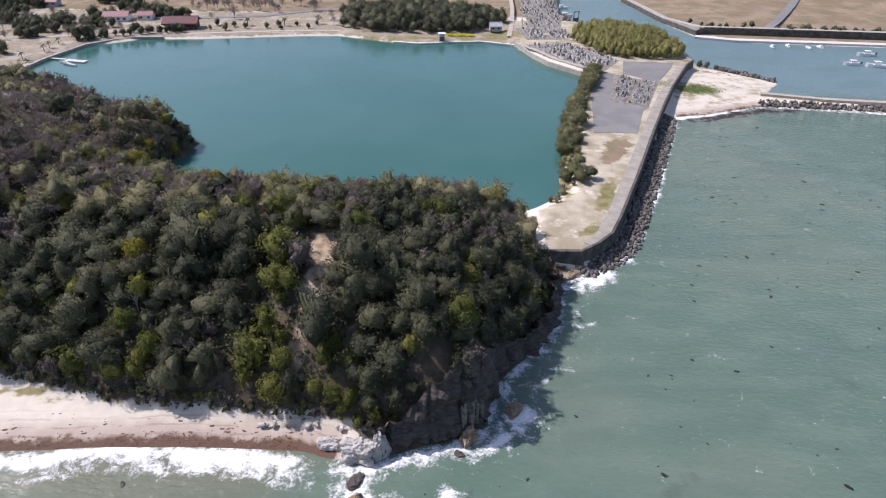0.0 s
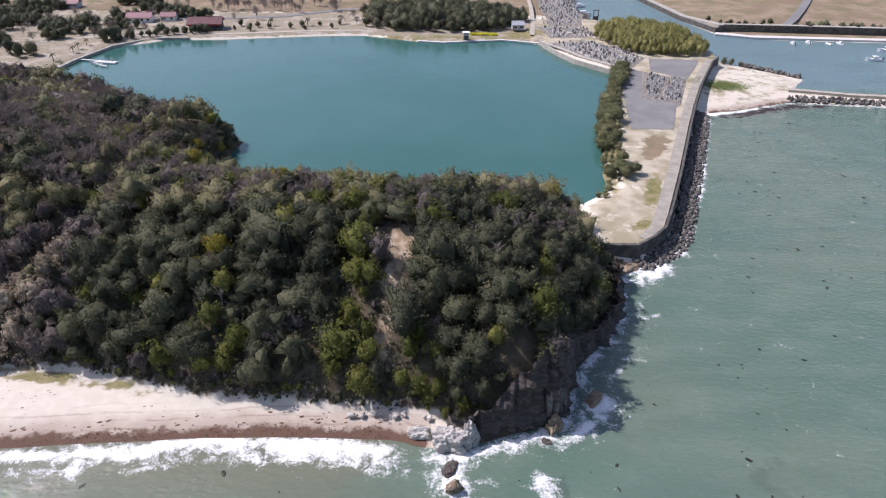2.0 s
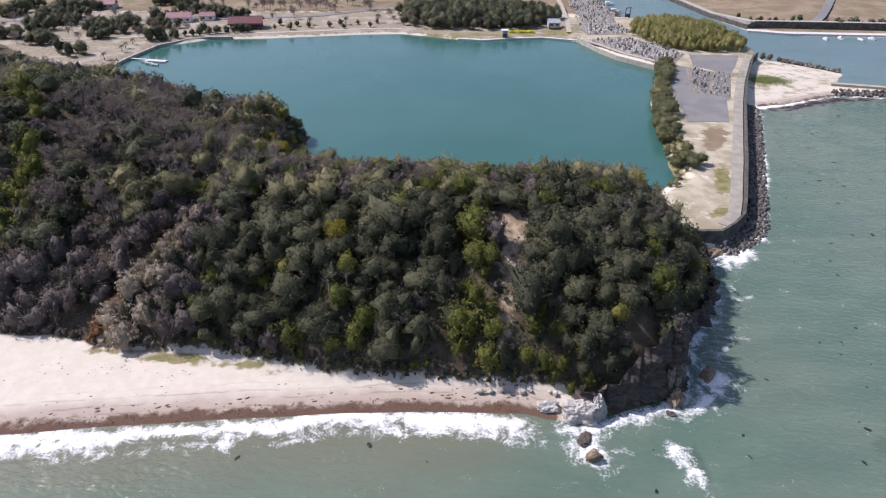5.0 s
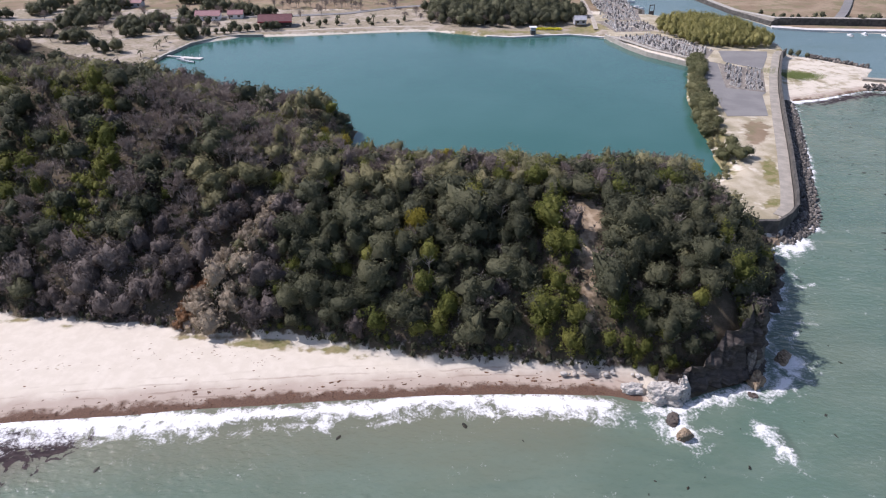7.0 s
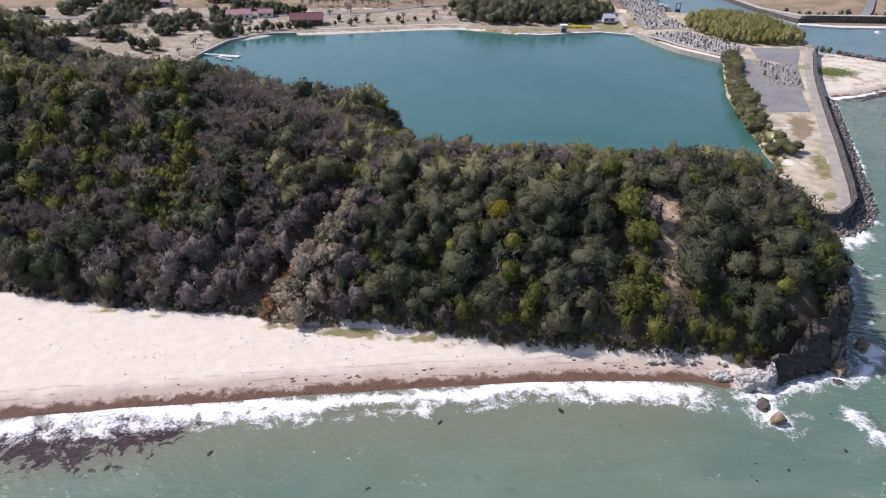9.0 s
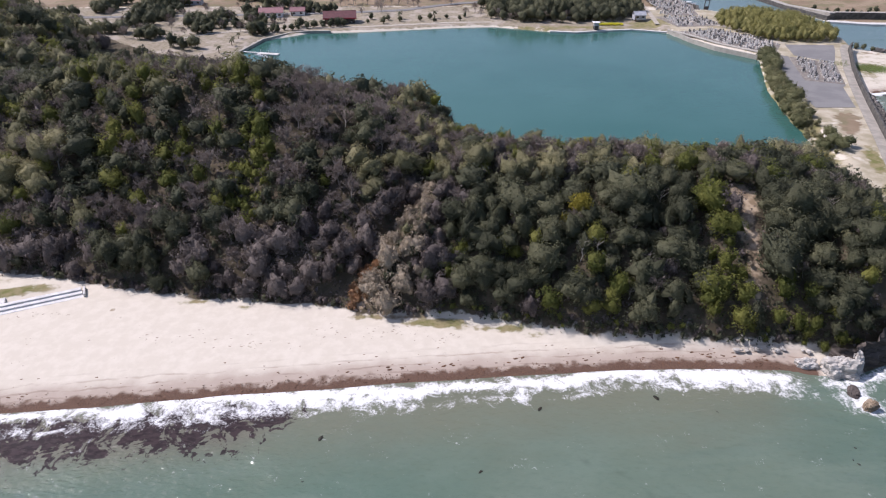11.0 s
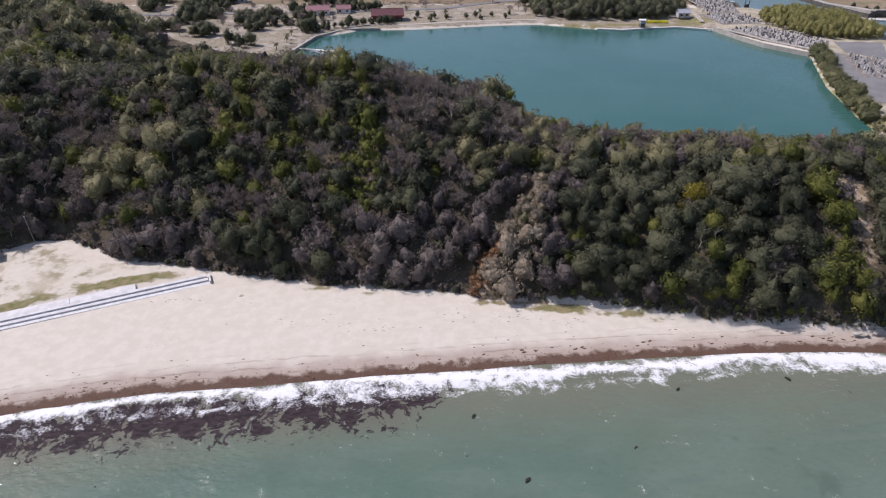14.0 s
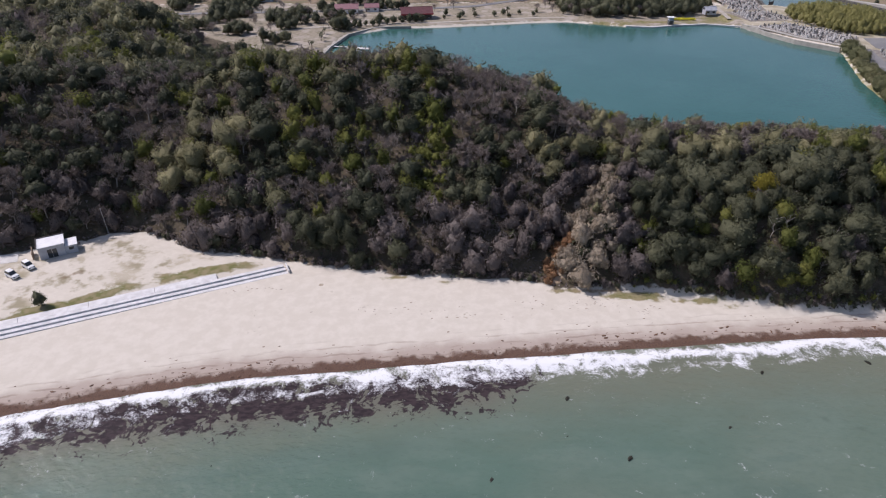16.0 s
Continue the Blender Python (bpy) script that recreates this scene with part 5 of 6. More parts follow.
def build_graves():
    g = np.random.default_rng(12)
    areas = [(-24.0, [(61.5, 276), (75, 265), (63, 235), (50.5, 240.5)], 1.5), (20.0, [(26, 327), (48, 331), (58, 318), (66, 299), (54, 282), (40, 302), (33, 316)], 1.55),
             (5.0, [(26, 364), (50, 364), (56, 342), (30, 340)], 1.8), (5.0, [(29, 368), (50, 368), (56, 400), (60, 450), (36, 450)], 2.1)]
    spots = []
    for turn, poly, s in areas:
        c, sn = math.cos(radians(turn)), math.sin(radians(turn))
        cx, cy = np.mean([p[0] for p in poly]), np.mean([p[1] for p in poly])
        for i in range(-40, 41):
            for j in range(-40, 41):
                x, y = i * s, j * s * 0.8
                if i % 7 == 0 or g.uniform() < 0.04:
                    continue
                spots.append((cx + c * x - sn * y + g.uniform(-0.4, 0.4), cy + sn * x + c * y + g.uniform(-0.4, 0.4), turn, poly))
    protos = [grave_proto(GRANITE, 1.7), grave_proto(PALE_GRANITE, 1.35), grave_proto(PALE_GRANITE, 1.8)]
    kept = []
    for k in range(4):
        sel = [q for q in spots if q[3] is areas[k][1]]
        d = signed(np.array([(a, b) for a, b, _, _ in sel]), areas[k][1])
        kept += [q for q, e in zip(sel, d) if e > 0.6 and g.uniform() < 0.62 + 0.25 * math.sin(q[0] * 0.9 + q[1] * 0.4)]
    left = {}
    for n, (x, y, turn, _) in enumerate(kept):
        p = protos[int(g.integers(0, 3))]
        m = pose(x, y, max(ground_at(x, y), 3.05) - 0.03, 0, 0, turn + g.uniform(-5, 5)) @ Matrix.Diagonal((1, 1, g.uniform(0.5, 1.0), 1))
        if n < 220:
            ob = copy_thing(p, m)
            ob.matrix_basis = m
        else:
            mm = np.array(m)
            for ch in p.children:
                me = ch.data
                v = np.array([q.co[:] for q in me.vertices])
                f = [tuple(q.vertices) for q in me.polygons]
                left.setdefault(me.materials[0].name, []).append((v @ mm[:3, :3].T + mm[:3, 3], f))
    for p in protos:
        for ch in list(p.children):
            bpy.data.objects.remove(ch)
        bpy.data.objects.remove(p)
    top = tagged(new("graves"), "rows of grey granite gravestones", "gravestones", kind="stuff")
    for nm, lst in left.items():
        vs, fs, n = [], [], 0
        for v, f in lst:
            vs.append(v)
            fs += [tuple(a + n for a in q) for q in f]
            n += len(v)
        part("stones", mesh_of("stones", np.vstack(vs), fs, bpy.data.materials[nm]), None, top)


build_graves()
g2 = np.random.default_rng(21)


def grow(kind_name, poly, n, lo, hi, group, gap=1.0, mound=0.0):
    """Scatter trees over a plan outline, not too near to each other."""
    xs, ys = [p[0] for p in poly], [p[1] for p in poly]
    put = []
    for _ in range(n * 12):
        if len(put) >= n:
            break
        x, y = g2.uniform(min(xs), max(xs)), g2.uniform(min(ys), max(ys))
        if signed(np.array([[x, y]]), poly)[0] < 0 or any((x - a) ** 2 + (y - b) ** 2 < gap * gap for a, b in put):
            continue
        put.append((x, y))
        rise = 1.0 if not mound else 0.62 + 0.38 * min(1.0, signed(np.array([[x, y]]), poly)[0] / mound)
        stand(kind_name, x, y, g2.uniform(lo, hi) * rise, g2.uniform(0, 360), group, len(put))


grow("bamboo", [(52, 338), (61, 311), (70, 303), (97, 304), (103, 318), (101, 345), (88, 362), (66, 366), (54, 352)], 210, 0.95, 1.35, "bamboo grove", 2.3, 15.0)
grow("bank_oak", [(49, 280), (54, 283), (52, 272), (46, 258), (37, 232), (30, 200), (27, 188), (22.5, 188), (25, 205), (31.6, 232), (41, 256)], 84, 0.7, 1.1, "trees on the lake bank", 1.7)
grow("bank_bush", [(50, 280), (55, 283), (53, 272), (47, 258), (38, 232), (31, 200), (28, 188), (22.5, 188), (25, 205), (31.6, 232), (41, 256)], 60, 0.6, 1.0, "shrubs on the lake bank", 1.7)
grow("bank_bush", [(22, 186), (26, 190), (24, 176), (22, 160), (18.5, 161), (20, 174)], 14, 0.4, 0.75, "shrubs on the lake bank", 1.4)
grow("bank_bush", [(12, 152.5), (16, 153), (19, 158), (17, 160)], 3, 0.4, 0.6, "shrubs on the lake bank", 1.4)
grow("bank_oak", [(21, 176), (27, 178), (28, 168), (22, 164), (19, 168)], 8, 0.7, 0.95, "trees on the lake bank", 1.8)
grow("wood_oak", [(-70, 366), (-46, 353), (-19, 354), (4, 361), (20, 372), (20, 390), (6, 408), (-40, 410), (-74, 400)], 130, 1.5, 2.2, "trees of the far wood", 4.2, 9.0)
grow("park_bare", [(-84, 372), (-60, 356), (-20, 356), (4, 372), (-30, 392), (-80, 392)], 36, 0.9, 1.3, "trees of the far wood", 4.0)
PARK = [(-330, 330), (-240, 300), (-205, 296), (-196, 330), (-172, 345), (-150, 352), (-160, 400), (-240, 440), (-330, 440)]
for q_ in range(48):
    cx_, cy_ = g2.uniform(-320, -155), g2.uniform(300, 435)
    if signed(np.array([[cx_, cy_]]), PARK)[0] > 2:
        rx_, ry_ = g2.uniform(4, 11), g2.uniform(3, 6)
        grow("park_oak", [(cx_ - rx_, cy_), (cx_ - 0.5 * rx_, cy_ - ry_), (cx_ + 0.6 * rx_, cy_ - 0.8 * ry_), (cx_ + rx_, cy_ + 0.2 * ry_), (cx_ + 0.3 * rx_, cy_ + ry_), (cx_ - 0.6 * rx_, cy_ + 0.8 * ry_)], int(g2.integers(5, 11)), 0.7, 1.45, "trees of the lakeside park", 2.6)
grow("park_bare", [(-300, 330), (-215, 310), (-180, 352), (-90, 396), (-90, 470), (-260, 470)], 70, 0.6, 1.3, "trees of the lakeside park", 4.0)
grow("park_bare", [(-165, 398), (-90, 404), (-90, 440), (-165, 440)], 40, 0.9, 1.4, "trees of the lakeside park", 3.0)
grow("park_oak", [(-140, 352), (-78, 362), (-78, 372), (-140, 366)], 12, 0.45, 0.8, "trees of the lakeside park", 7.0)
grow("park_oak", [(-192, 326), (-170, 343), (-150, 347), (-152, 353), (-175, 350), (-196, 334)], 24, 0.5, 0.95, "trees of the lakeside park", 2.8)
grow("park_oak", [(125, 378), (160, 374), (165, 382), (130, 392)], 10, 0.4, 0.7, "bushes beside the harbour road", 3.5)
grow("park_oak", [(172, 368), (240, 364), (240, 371), (172, 374)], 22, 0.5, 0.95, "bushes beside the harbour road", 3.5)
grow("park_oak", [(104, 300), (116, 292), (118, 296), (106, 306)], 4, 0.4, 0.6, "bushes beside the harbour", 2.0)


# ---- steps, lot and hut behind the beach ----
def placed(name, m, label, category, group=""):
    top = new(name)
    top.matrix_basis = m
    return tagged(top, label, category, group)


def build_steps():
    turn = math.degrees(math.atan2(-0.394, -0.919))
    top = placed("beach_steps", pose(-180.2, 92.2, 0, 0, 0, turn), "pale concrete stepped bank between beach and lot", "steps")
    n, run = 8, 13.0
    for k, (h, y0, y1, x0) in enumerate(((1.32, 0.0, -1.15, 0.0), (1.66, -1.15, -2.3, 0.2), (2.0, -2.3, -3.3, 0.4))):
        for j in range(n):
            a = x0 if j == 0 else j * run + 0.006
            part("tread", new_box(a, y1, -0.6, (j + 1) * run - 0.006, y0 - 0.0, h, 0.05), STEP_CONCRETE, top)
    for j in range(1, n):
        part("apron", new_box(j * run + 2.0, -5.6, 0.3, (j + 1) * run + 1.94, -3.32, 1.98, 0.04), STEP_CONCRETE, top)
    part("cheek_wall", new_box(-0.40, -3.4, -0.5, -0.05, 0.05, 2.03, 0.04), STEP_CONCRETE, top)


build_steps()


def build_hut():
    a = math.degrees(math.atan2(0.47, 0.88))
    top = placed("service_building", pose(-238.3, 98.0, 1.95, 0, 0, a), "small grey concrete building with a flat white roof", "building")
    body = bmesh.new()
    for q in ((0, 0, 0, 0.2, 4.6, 3.1), (5.2, 0, 0, 5.4, 4.6, 3.1), (0.2, 4.4, 0, 5.2, 4.6, 3.1), (0.2, 0, 0, 1.7, 0.2, 3.1), (3.7, 0, 0, 5.2, 0.2, 3.1), (1.7, 0, 2.3, 3.7, 0.2, 3.1)):
        box(body, *q)
    part("wall", body, GREY_PAINT, top)
    part("roof", new_box(-0.25, -0.3, 3.1, 5.65, 4.9, 3.3, 0.03), WHITE_PAINT, top, "flat white roof slab")
    rim = bmesh.new()
    box(rim, -0.3, 4.75, 3.3, 5.7, 4.95, 3.5)
    box(rim, -0.3, -0.35, 3.3, -0.12, 4.75, 3.5)
    part("parapet", rim, DARK_PAINT, top, "dark parapet along the roof")
    d = part("door", new_box(1.7, 0.08, 0.0, 3.7, 0.14, 2.3, 0.01), GLASS, top, "dark glazed double door")
    part("mullion", new_box(2.66, 0.03, 0.0, 2.74, 0.08, 2.3), STEEL, d)
    annex = part("annex", new_box(5.42, 0.2, 0, 7.9, 3.8, 2.1, 0.04), GREY_PAINT, top, "lower grey annex")
    part("roof_plate", new_box(5.42, 0.0, 2.1, 8.1, 4.0, 2.22, 0.02), WHITE_PAINT, annex)
    part("window", new_box(6.2, 0.16, 1.0, 7.2, 0.195, 1.7), GLASS, annex)
    part("screen_wall", new_box(-1.6, 1.0, 0, -1.4, 4.6, 1.8, 0.02), TIMBER, top, "brown screen wall")


build_hut()


def shaped(x0, x1, w, prof, mat, name, parent, label=""):
    """A body drawn by its side profile and drawn in towards the top."""
    bm = bmesh.new()
    lo, hi = min(z for _, z in prof), max(z for _, z in prof)
    left, right = [], []
    for x, z in prof:
        k = w / 2 * (1 - 0.14 * ((z - lo) / max(hi - lo, 0.01)) ** 2)
        left.append(bm.verts.new((x, k, z)))
        right.append(bm.verts.new((x, -k, z)))
    n = len(prof)
    bm.faces.new(left)
    bm.faces.new(right[::-1])
    for i in range(n):
        bm.faces.new((left[i], right[i], right[(i + 1) % n], left[(i + 1) % n]))
    bmesh.ops.recalc_face_normals(bm, faces=bm.faces)
    bmesh.ops.bevel(bm, geom=list(bm.edges), offset=0.05, segments=2, affect="EDGES")
    return part(name, bm, mat, parent, label)


def build_car(x, y, turn, label):
    top = placed("parked_car", pose(x, y, 2.0, 0, 0, turn), label, "car", "cars on the lot")
    shaped(0, 3.4, 1.48, [(-1.7, 0.3), (-1.7, 0.85), (-1.6, 1.0), (1.0, 1.0), (1.65, 0.86), (1.7, 0.3)], WHITE_PAINT, "body", top)
    cab = shaped(0, 3, 1.38, [(-1.62, 0.98), (-1.5, 1.55), (-1.3, 1.62), (0.2, 1.62), (0.95, 0.98)], GLASS, "glasshouse", top, "dark car windows")
    shaped(0, 3, 1.22, [(-1.45, 1.6), (-1.4, 1.67), (0.15, 1.67), (0.2, 1.6)], WHITE_PAINT, "roof", cab)
    for wx in (-1.05, 1.1):
        for wy in (-0.68, 0.68):
            bm = bmesh.new()
            bmesh.ops.create_cone(bm, segments=14, radius1=0.28, radius2=0.28, depth=0.18, cap_ends=True, matrix=pose(wx, wy, 0.28, 90))
            w = part("wheel", bm, RUBBER, top)
            bm = bmesh.new()
            bmesh.ops.create_cone(bm, segments=10, radius1=0.16, radius2=0.14, depth=0.2, cap_ends=True, matrix=pose(wx, wy, 0.28, 90))
            part("rim", bm, STEEL, w)
    for wy in (-0.5, 0.5):
        part("headlight", new_box(1.62, wy - 0.15, 0.62, 1.72, wy + 0.15, 0.78, 0.02), GLASS, top)


build_car(-241.0, 91.0, -32, "small white car parked on the sandy lot")
build_car(-239.4, 94.8, -36, "white kei van parked beside the grey building")


def build_pole():
    top = placed("light_pole", pose(-228.2, 111.0, 1.9), "slender pale steel pole at the edge of the wood", "pole")
    v, f = tube((0, 0, 0), (-0.35, 0, 6.6), 0.10, 0.06, 8)
    part("shaft", mesh_of("shaft", v, f, STEEL, True), None, top)
    part("base_plate", new_box(-0.2, -0.2, 0, 0.2, 0.2, 0.06, 0.01), STEEL, top)
    part("cap", new_box(-0.47, -0.1, 6.55, -0.2, 0.1, 6.72, 0.02), STEEL, top)


build_pole()
tagged(slab("paved_pad", [(-262, 93), (-243.5, 97.5), (-245, 101), (-262, 99)], 2.06, WHITE_CONCRETE), "pale concrete pad beside the lot", "paving", kind="structure")
stand("park_oak", -229.2, 80.0, 0.62, 0, "bushes on the lot", 1)

# ---- seaweed ----
def weed_clump(seed, name, mat, tall):
    """One flat ragged clump."""
    bm = lump(seed, 0.75, 0.34, tall, 2, 1.1)
    return from_bm(name, bm, mat)


def build_weed():
    g = np.random.default_rng(31)
    floats = [weed_clump(70 + j, "floating_seaweed", DARK_WEED, 0.06) for j in range(6)]
    n = 0
    for _ in range(900):
        x, y = g.uniform(-200, 110), g.uniform(22, 225)
        if signed(np.array([[x, y]]), LAND)[0] > -6 or (x < -30 and g.uniform() < 0.65):
            continue
        ob = new("floating_seaweed", floats[n % 6])
        s = 0.2 + 0.8 * g.uniform() ** 2
        ob.matrix_basis = pose(x, y, 0.05, 0, 0, g.uniform(0, 360)) @ Matrix.Diagonal((s, s, 1, 1))
        tagged(ob, "dark clump of drifting seaweed", "seaweed", "drifting seaweed")
        n += 1
        if n >= 200:
            break
    heaps = [weed_clump(80 + j, "beached_seaweed", WEED, 0.12) for j in range(5)]
    scraps = [weed_clump(90 + j, "dry_seaweed", DRY_SCRAP, 0.08) for j in range(5)]
    line = np.array(LAND[2:9], float)
    for j in range(130):
        k = int(g.integers(1, len(line) - 1))
        a, b = line[k], line[k + 1]
        u = g.uniform()
        t = (b - a) / np.linalg.norm(b - a)
        off = abs(g.normal(4.3, 0.7)) if j < 90 else g.uniform(5, 9)
        x, y = a + (b - a) * u + np.array([-t[1], t[0]]) * off
        ob = new("beached_seaweed", heaps[j % 5])
        s = (0.15 + 0.5 * g.uniform() ** 2) if j < 90 else 0.1 + 0.22 * g.uniform()
        ob.matrix_basis = pose(x, y, ground_at(x, y) + 0.02, 0, 0, math.degrees(math.atan2(t[1], t[0])) + g.uniform(-30, 30)) @ Matrix.Diagonal((s, s, s, 1))
        tagged(ob, "brown heap of seaweed stranded on the sand", "seaweed", "stranded seaweed")
    # clusters of dry scraps, added to stand in for footprints in the sand
    for cx, cy, rx, ry, m in ((-113, 79.2, 10, 1.6, 46), (-104, 76.5, 3, 0.7, 12), (-138, 76, 13, 1.2, 16), (-155, 78, 12, 1.3, 30), (-186, 86, 5, 0.8, 16), (-184, 74, 2.5, 4, 12), (-128, 82, 3, 3, 10), (-75, 73, 14, 1.0, 22)):
        for j in range(m):
            x, y = cx + rx * g.normal() * 0.6, cy + ry * g.normal() * 0.7
            ob = new("dry_seaweed", scraps[j % 5])
            s = 0.1 + 0.28 * g.uniform() ** 2
            ob.matrix_basis = pose(x, y, ground_at(x, y) + 0.01, 0, 0, g.uniform(-35, 35)) @ Matrix.Diagonal((s, s, s * 0.6, 1))
            tagged(ob, "small pale dry scrap on the sand, standing in for footprints", "seaweed", "stranded seaweed")
    # the wrack line, a continuous low bank
    pts, nr = [], []
    for a, b in zip(line[:-1], line[1:]):
        m = int(np.linalg.norm(b - a) * 9)
        u = g.uniform(0, 1, m)
        t = (b - a) / np.linalg.norm(b - a)
        o = np.clip(g.normal(1.7, 0.9, m), -0.5, 5)
        q = a + (b - a) * u[:, None] + np.array([-t[1], t[0]]) * o[:, None]
        pts.append(q)
    q = np.vstack(pts)
    keep = wobble(q, 5, 2.0) + g.normal(0, 0.5, len(q)) > -0.5
    q = q[keep]
    v, f = sprays(np.c_[q, height(q) + g.uniform(0.0, 0.10, len(q))], np.tile([0, 0, 3.0], (len(q), 1)), 0.15, g, 1.6)
    tagged(new("wrack_line", mesh_of("wrack_line", v, f, WEED)), "brown bank of stranded seaweed along the waterline", "seaweed", kind="stuff")


build_weed()


# ---- houses and works round the lake ----
def gable(name, m, w, d, wall, roof, walls, roofs, label, over=0.6, ridge=2.0, fascia=None):
    """A house w by d metres with a gable roof whose ridge runs along w."""
    top = placed(name, m, label, "house")
    bm = bmesh.new()
    box(bm, 0, 0, 0, w, d, wall)
    part("wall", bm, walls, top)
    bm = bmesh.new()
    sec = [(-over, wall - 0.25), (d / 2, wall + ridge), (d + over, wall - 0.25), (d + over, wall - 0.05), (d / 2, wall + ridge + 0.2), (-over, wall - 0.05)]
    a = [bm.verts.new((-over, y, z)) for y, z in sec]
    b = [bm.verts.new((w + over, y, z)) for y, z in sec]
    bm.faces.new(a)
    bm.faces.new(b[::-1])
    for i in range(6):
        bm.faces.new((a[i], b[i], b[(i + 1) % 6], a[(i + 1) % 6]))
    bmesh.ops.recalc_face_normals(bm, faces=bm.faces)
    r = part("roof", bm, roofs, top)
    if fascia:
        part("fascia", new_box(-over, -over - 0.06, wall - 0.75, w + over, -over, wall - 0.03), fascia, r, "red fascia board")
    part("ridge_cap", new_box(-over, d / 2 - 0.15, wall + ridge + 0.12, w + over, d / 2 + 0.15, wall + ridge + 0.3, 0.03), roofs, r)
    n = max(2, int(w / 3))
    for i in range(n):
        x = (i + 0.5) * w / n
        win = part("window", new_box(x - 0.7, -0.05, 0.9, x + 0.7, -0.01, 2.0), GLASS, top)
        part("sill", new_box(x - 0.8, -0.14, 0.8, x + 0.8, 0.0, 0.9), WHITE_PAINT, win)
    part("door", new_box(0.3, -0.06, 0, 1.1, -0.012, 2.0), TIMBER, top)
    return top


gable("lake_house", pose(-163, 353.5, 2.0, 0, 0, 6), 16.5, 9.0, 3.4, 0, DARK_PAINT, RED_ROOF, "dark lakeside house with a red-brown roof", 1.0, 2.6, RED_PAINT)
gable("park_house", pose(-203, 371, 2.0, 0, 0, 5), 13.0, 8.0, 2.8, 0, WHITE_PAINT, PINK_ROOF, "low house with a faded red roof among trees", 0.6, 1.9)
gable("park_house", pose(-186, 376, 2.0, 0, 0, 5), 8.0, 6.0, 2.6, 0, WHITE_PAINT, PINK_ROOF, "low white house with a faded red roof", 0.5, 1.6)
gable("park_house", pose(-262, 409, 2.0, 0, 0, 3), 14.0, 7.0, 2.8, 0, GREY_PAINT, PINK_ROOF, "distant low house with a faded red roof", 0.5, 1.7)
gable("store_hut", pose(11.0, 358.0, 2.6, 0, 0, 3), 6.4, 4.5, 2.6, 0, GREY_PAINT, GREY_PAINT, "small grey shed beside the wood", 0.3, 1.6)


def build_gate_tower():
    top = placed("sluice_tower", pose(-16.6, 337.6, 0.4), "small grey sluice tower with a pale roof at the lake shore", "tower")
    bm = bmesh.new()
    for x in (0.0, 2.4):
        for y in (0.0, 2.2):
            box(bm, x, y, 0, x + 0.4, y + 0.4, 3.4)
    part("leg", bm, CONCRETE, top)
    part("cabin", new_box(0.15, 0.1, 3.4, 2.7, 2.5, 5.0, 0.04), GREY_PAINT, top)
    part("roof", new_box(-0.5, -0.5, 5.0, 3.3, 3.1, 5.25, 0.04), WHITE_PAINT, top)
    part("screen", new_box(0.1, 1.2, 0, 2.7, 1.4, 3.4), DARK_CONCRETE, top)


build_gate_tower()


def build_flowers():
    g = np.random.default_rng(4)
    n = 1500
    q = np.stack([g.uniform(-12.5, 2.0, n), g.normal(349.3, 1.1, n)], 1)
    v, f = sprays(np.c_[q, height(q) + g.uniform(0.2, 1.0, n)], np.tile([0, 0, 1.0], (n, 1)), 0.3, g)
    tagged(new("flower_bed", mesh_of("flower_bed", v, f, LEAF["flower"])), "bed of bright yellow rape flowers", "flowers", kind="stuff")


build_flowers()


def build_lawn():
    g = np.random.default_rng(6)
    n = 9000
    q = np.stack([g.normal(90, 5.5, n), g.normal(263.5, 3.0, n)], 1)
    q = q[wobble(q, 4, 3.0) + g.normal(0, 0.4, n) > -0.35]
    n = len(q)
    v, f = sprays(np.c_[q, height(q) + g.uniform(0.0, 0.2, n)], np.tile([0, 0, 1.0], (n, 1)), 0.2, g)
    tagged(new("grass_patch", mesh_of("grass_patch", v, f, LAWN)), "patch of fresh green grass on the sand", "grass", kind="stuff")


build_lawn()
tagged(strip("lake_embankment", [(-200, 266), (-198.5, 276), (-196.5, 295), (-190.5, 320), (-178, 335), (-169, 337.5), (-158, 337.8)], 1.2, 2.1, CONCRETE, None, 2.6), "grey concrete embankment of the lake", "embankment", kind="structure")
tagged(strip("shore_path", [(-236, 318), (-222, 332), (-199, 340), (-181, 342), (-160, 345), (-140, 347), (-94, 356), (-70, 357)], 3.0, 2.12, DUSTY), "pale path along the lakeside park", "path", kind="structure")
tagged(strip("road", [(-330, 372), (-230, 378), (-160, 383), (-120, 391), (-100, 404), (-84, 412), (-40, 424)], 5.0, 2.2, ASPHALT), "grey road behind the lakeside park", "road", kind="structure")
tagged(strip("stone_bank", [(-40, 337.5), (-27, 334.5), (-10, 338.6), (5, 340.6), (22, 334)], 1.6, 1.5, WHITE_CONCRETE, None, 1.6), "pale stone edging of the lake", "embankment", kind="structure")


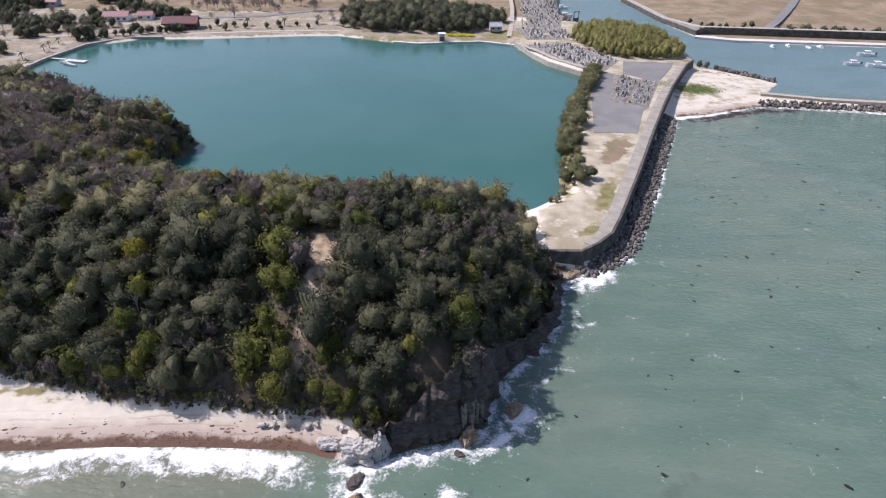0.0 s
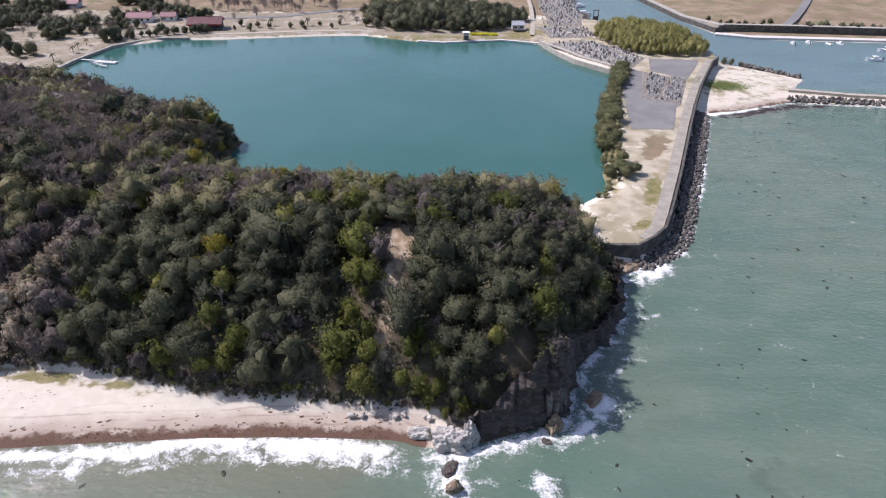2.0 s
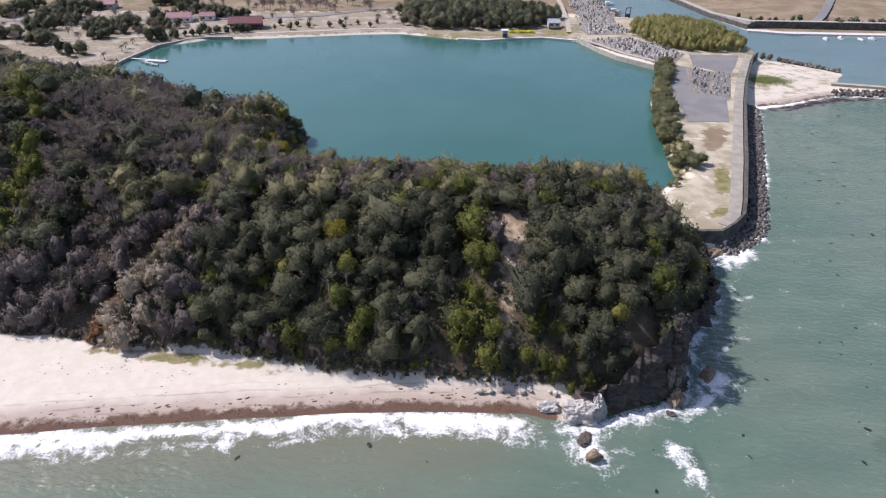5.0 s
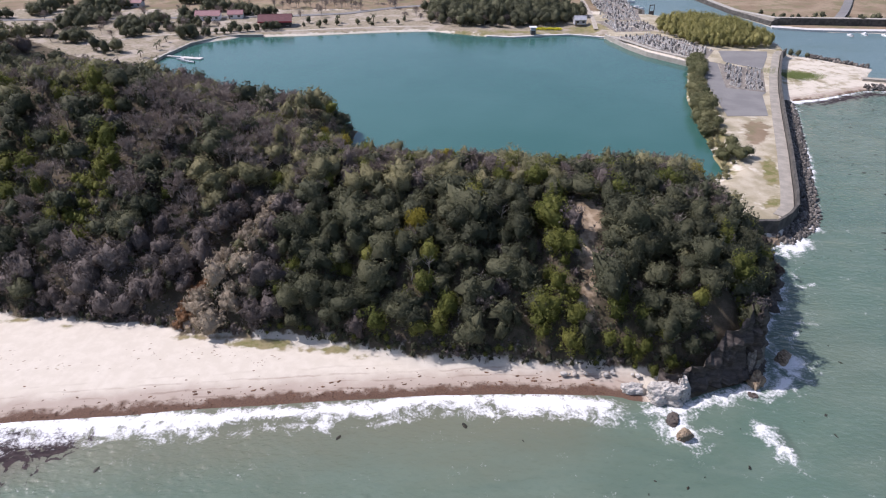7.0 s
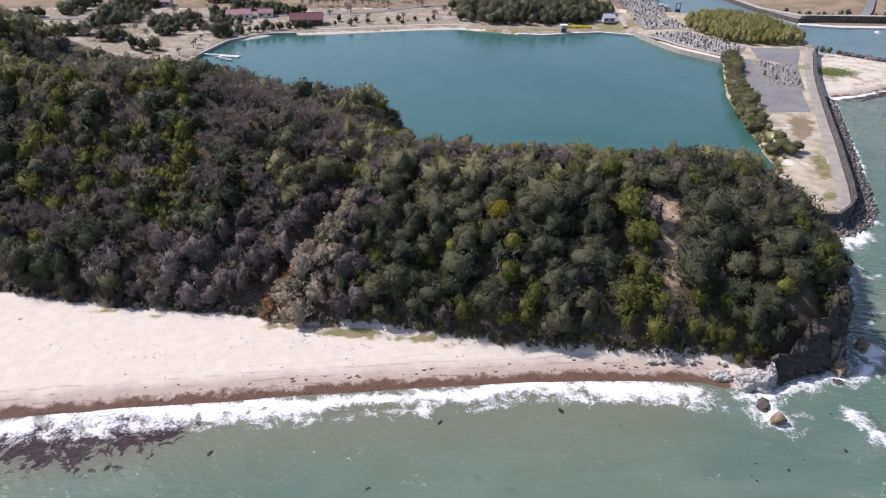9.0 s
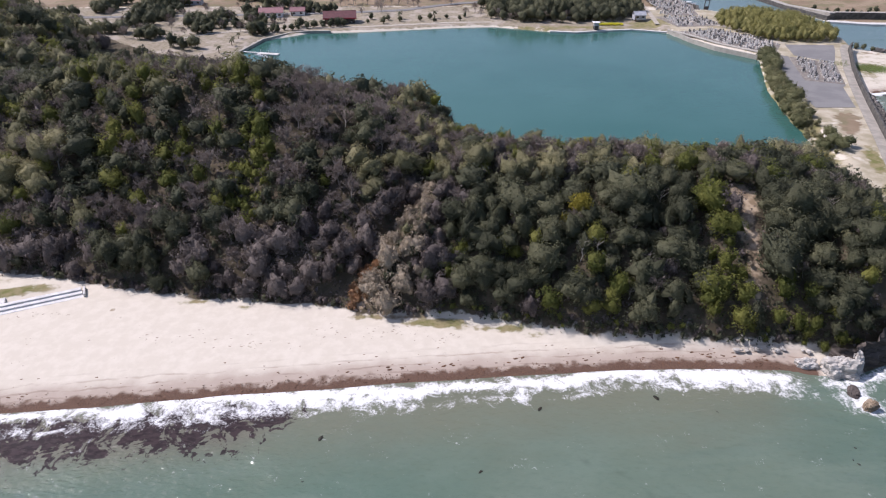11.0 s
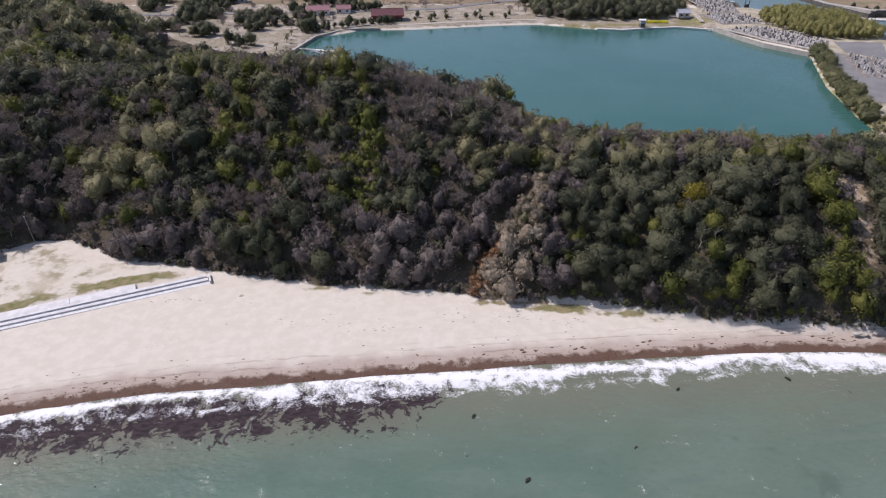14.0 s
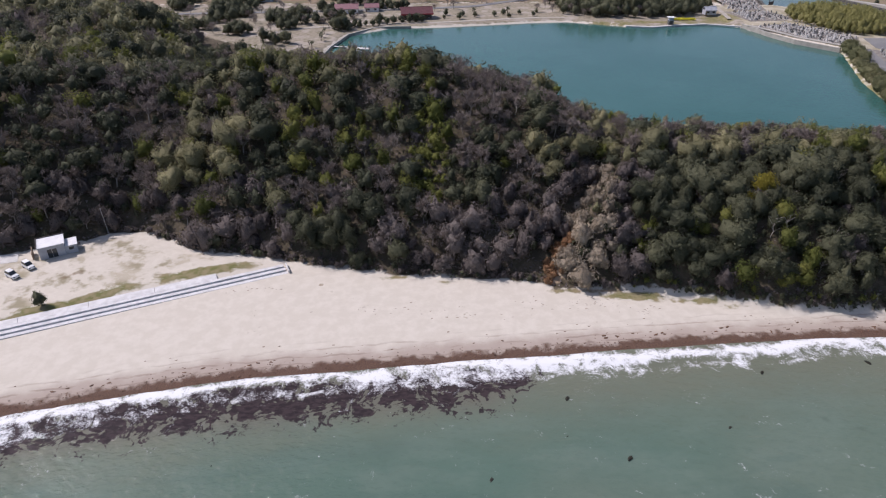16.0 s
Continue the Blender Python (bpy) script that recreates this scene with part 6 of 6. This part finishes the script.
def build_palm(x, y, s):
    top = placed("palm_tree", pose(x, y, ground_at(x, y)) @ Matrix.Diagonal((s, s, s, 1)), "short palm with a ragged dark crown", "palm", "palms in the lakeside park")
    v, f = tube((0, 0, -0.3), (0.1, 0, 4.2), 0.26, 0.2, 7)
    part("trunk", mesh_of("trunk", v, f, BARK), None, top)
    for k in range(14):
        a, e = k * 2.4, 0.7 - (k % 4) * 0.4
        pts = [np.array([math.cos(a) * r, math.sin(a) * r, 4.2 + math.sin(e) * r - 0.22 * r * r]) for r in (0.1, 0.9, 1.7, 2.3)]
        side = np.array([-math.sin(a), math.cos(a), 0])
        v = np.vstack([[p - side * w, p + side * w] for p, w in zip(pts, (0.06, 0.34, 0.3, 0.05))])
        f = np.array([(0, 1, 3, 2), (2, 3, 5, 4), (4, 5, 7, 6)])
        part("frond", mesh_of("frond", v, f, LEAF["oak"]), None, top)


for px_, py_, ps in ((-122, 366, 1.0), (-102, 367.5, 1.0), (-205, 292, 0.8), (-202.5, 306, 0.8), (-203.5, 313, 0.7), (-203, 321, 0.7)):
    build_palm(px_, py_, ps)


# ---- boats ----
def build_boat(x, y, turn, size, label, cabin=True, z=0.0):
    top = placed("boat", pose(x, y, z, 0, 0, turn) @ Matrix.Diagonal((size, size, size, 1)), label, "boat", "moored boats")
    sec = [(-2.6, 0.85, 0.75), (-1.0, 1.0, 0.78), (1.0, 0.9, 0.85), (2.2, 0.5, 0.98), (2.9, 0.03, 1.12)]
    bm = bmesh.new()
    rings = [[bm.verts.new(p) for p in ((sx, -b, h), (sx, -b * 0.75, 0.0), (sx, 0, -0.2), (sx, b * 0.75, 0.0), (sx, b, h), (sx, b * 0.8, h - 0.08), (sx, b * 0.75, h - 0.4), (sx, -b * 0.75, h - 0.4), (sx, -b * 0.8, h - 0.08))] for sx, b, h in sec]
    for p, q in zip(rings, rings[1:]):
        for i in range(9):
            bm.faces.new((p[i], p[(i + 1) % 9], q[(i + 1) % 9], q[i]))
    bm.faces.new(rings[0])
    bm.faces.new(rings[-1][::-1])
    bmesh.ops.recalc_face_normals(bm, faces=bm.faces)
    part("hull", bm, WHITE_PAINT, top)
    if cabin:
        c = part("cabin", new_box(-0.9, -0.55, 0.4, 0.7, 0.55, 1.55, 0.06), WHITE_PAINT, top)
        part("window", new_box(0.68, -0.45, 0.95, 0.72, 0.45, 1.4), GLASS, c)
        part("roof", new_box(-1.0, -0.62, 1.55, 0.85, 0.62, 1.63, 0.02), WHITE_PAINT, c)
    part("outboard", new_box(-2.95, -0.2, 0.1, -2.55, 0.2, 1.2, 0.06), DARK_PAINT, top)


for bx, by, bt, bs, bc in ((158.7, 342, 100, 0.8, True), (167.8, 344, 95, 0.85, True), (177.5, 341.5, 100, 0.75, False), (184.3, 342.5, 110, 0.85, True), (183, 309, 175, 1.5, True),
                           (193, 306, 165, 1.7, True), (200, 327, 170, 1.6, True), (60.5, 411, 5, 1.7, True), (62.5, 436, 8, 1.5, True), (206, 309, 170, 1.3, True)):
    build_boat(bx, by, bt, bs, "white fishing boat moored in the harbour", bc)
for bx, by, bt, bs in ((-184, 289.5, 172, 0.8), (-181, 287.5, 168, 0.75), (-187, 292.5, 175, 0.7)):
    build_boat(bx, by, bt, bs, "small white boat moored at the lake jetty", False, 0.75)


def build_jetty():
    top = placed("jetty", pose(-198, 298, 0.8, 0, 0, -13), "pale floating jetty on the lake", "jetty")
    part("gangway", new_box(0, -0.6, 0.5, 11, 0.6, 0.65, 0.02), WHITE_CONCRETE, top)
    for k in range(4):
        part("pontoon", new_box(11.05 + k * 2.6, -1.8, -0.2, 13.6 + k * 2.6, 1.2, 0.5, 0.06), WHITE_CONCRETE, top)
    for k in range(3):
        v, f = tube((11.5 + 4 * k, 1.3, -2), (11.5 + 4 * k, 1.3, 1.8), 0.1, 0.1, 8)
        part("pile", mesh_of("pile", v, f, STEEL), None, top)


build_jetty()

# ---- harbour walls ----
tagged(strip("harbour_wall", [(108, 464), (116.5, 400), (126, 366), (131, 367.5), (165, 364), (230, 358), (420, 344)], 1.0, (2.4, 2.4, 2.6, 4.4, 4.6, 4.6, 4.6), DARK_CONCRETE, None, 5.0), "dark concrete harbour wall", "wall", kind="structure")
tagged(strip("harbour_apron", [(124, 361), (142, 354), (219, 348), (420, 333)], 5.0, 1.1, WHITE_CONCRETE, None, 2.0), "pale concrete apron below the harbour wall", "apron", kind="structure")
tagged(strip("wall_road", [(110, 470), (119.5, 402), (130, 371), (166, 368), (232, 362), (420, 349)], 4.5, (2.2, 2.2, 3.9, 4.1, 4.1, 4.1), CONCRETE, None, 2.4), "concrete road on the harbour wall", "road", kind="structure")
tagged(strip("field_road", [(166, 370), (182, 392), (199, 418), (217, 447), (260, 520)], 5.0, 2.75, ASPHALT), "straight grey road across the dry fields", "road", kind="structure")
tagged(strip("quay", [(57, 384), (61, 398), (55, 411), (63, 465), (63, 520)], 1.4, 2.9, DARK_CONCRETE, None, 3.4), "dark stone quay beside the graves", "quay", kind="structure")


def build_water_gate():
    top = placed("water_gate", pose(61.5, 388, 2.6, 0, 0, 20), "dark steel gate frame over the channel", "gate")
    for x in (0.0, 3.2):
        part("post", new_box(x, 0, -2.0, x + 0.35, 0.35, 4.6, 0.02), DARK_PAINT, top)
    part("beam", new_box(-0.2, -0.05, 4.6, 3.75, 0.4, 5.0, 0.02), DARK_PAINT, top)
    part("gate_leaf", new_box(0.35, 0.1, -2.0, 3.2, 0.25, 1.4), DARK_PAINT, top)


build_water_gate()


def finish_wood():
    top = tagged(new("woodland"), "dense mixed wood over the hill", "woods", kind="stuff")
    for (nm, _), (mat, lst) in LEFT_OVER.items():
        v, f = join(lst)
        part(nm + "s", mesh_of(nm + "s", v, f, mat), None, top)


finish_wood()
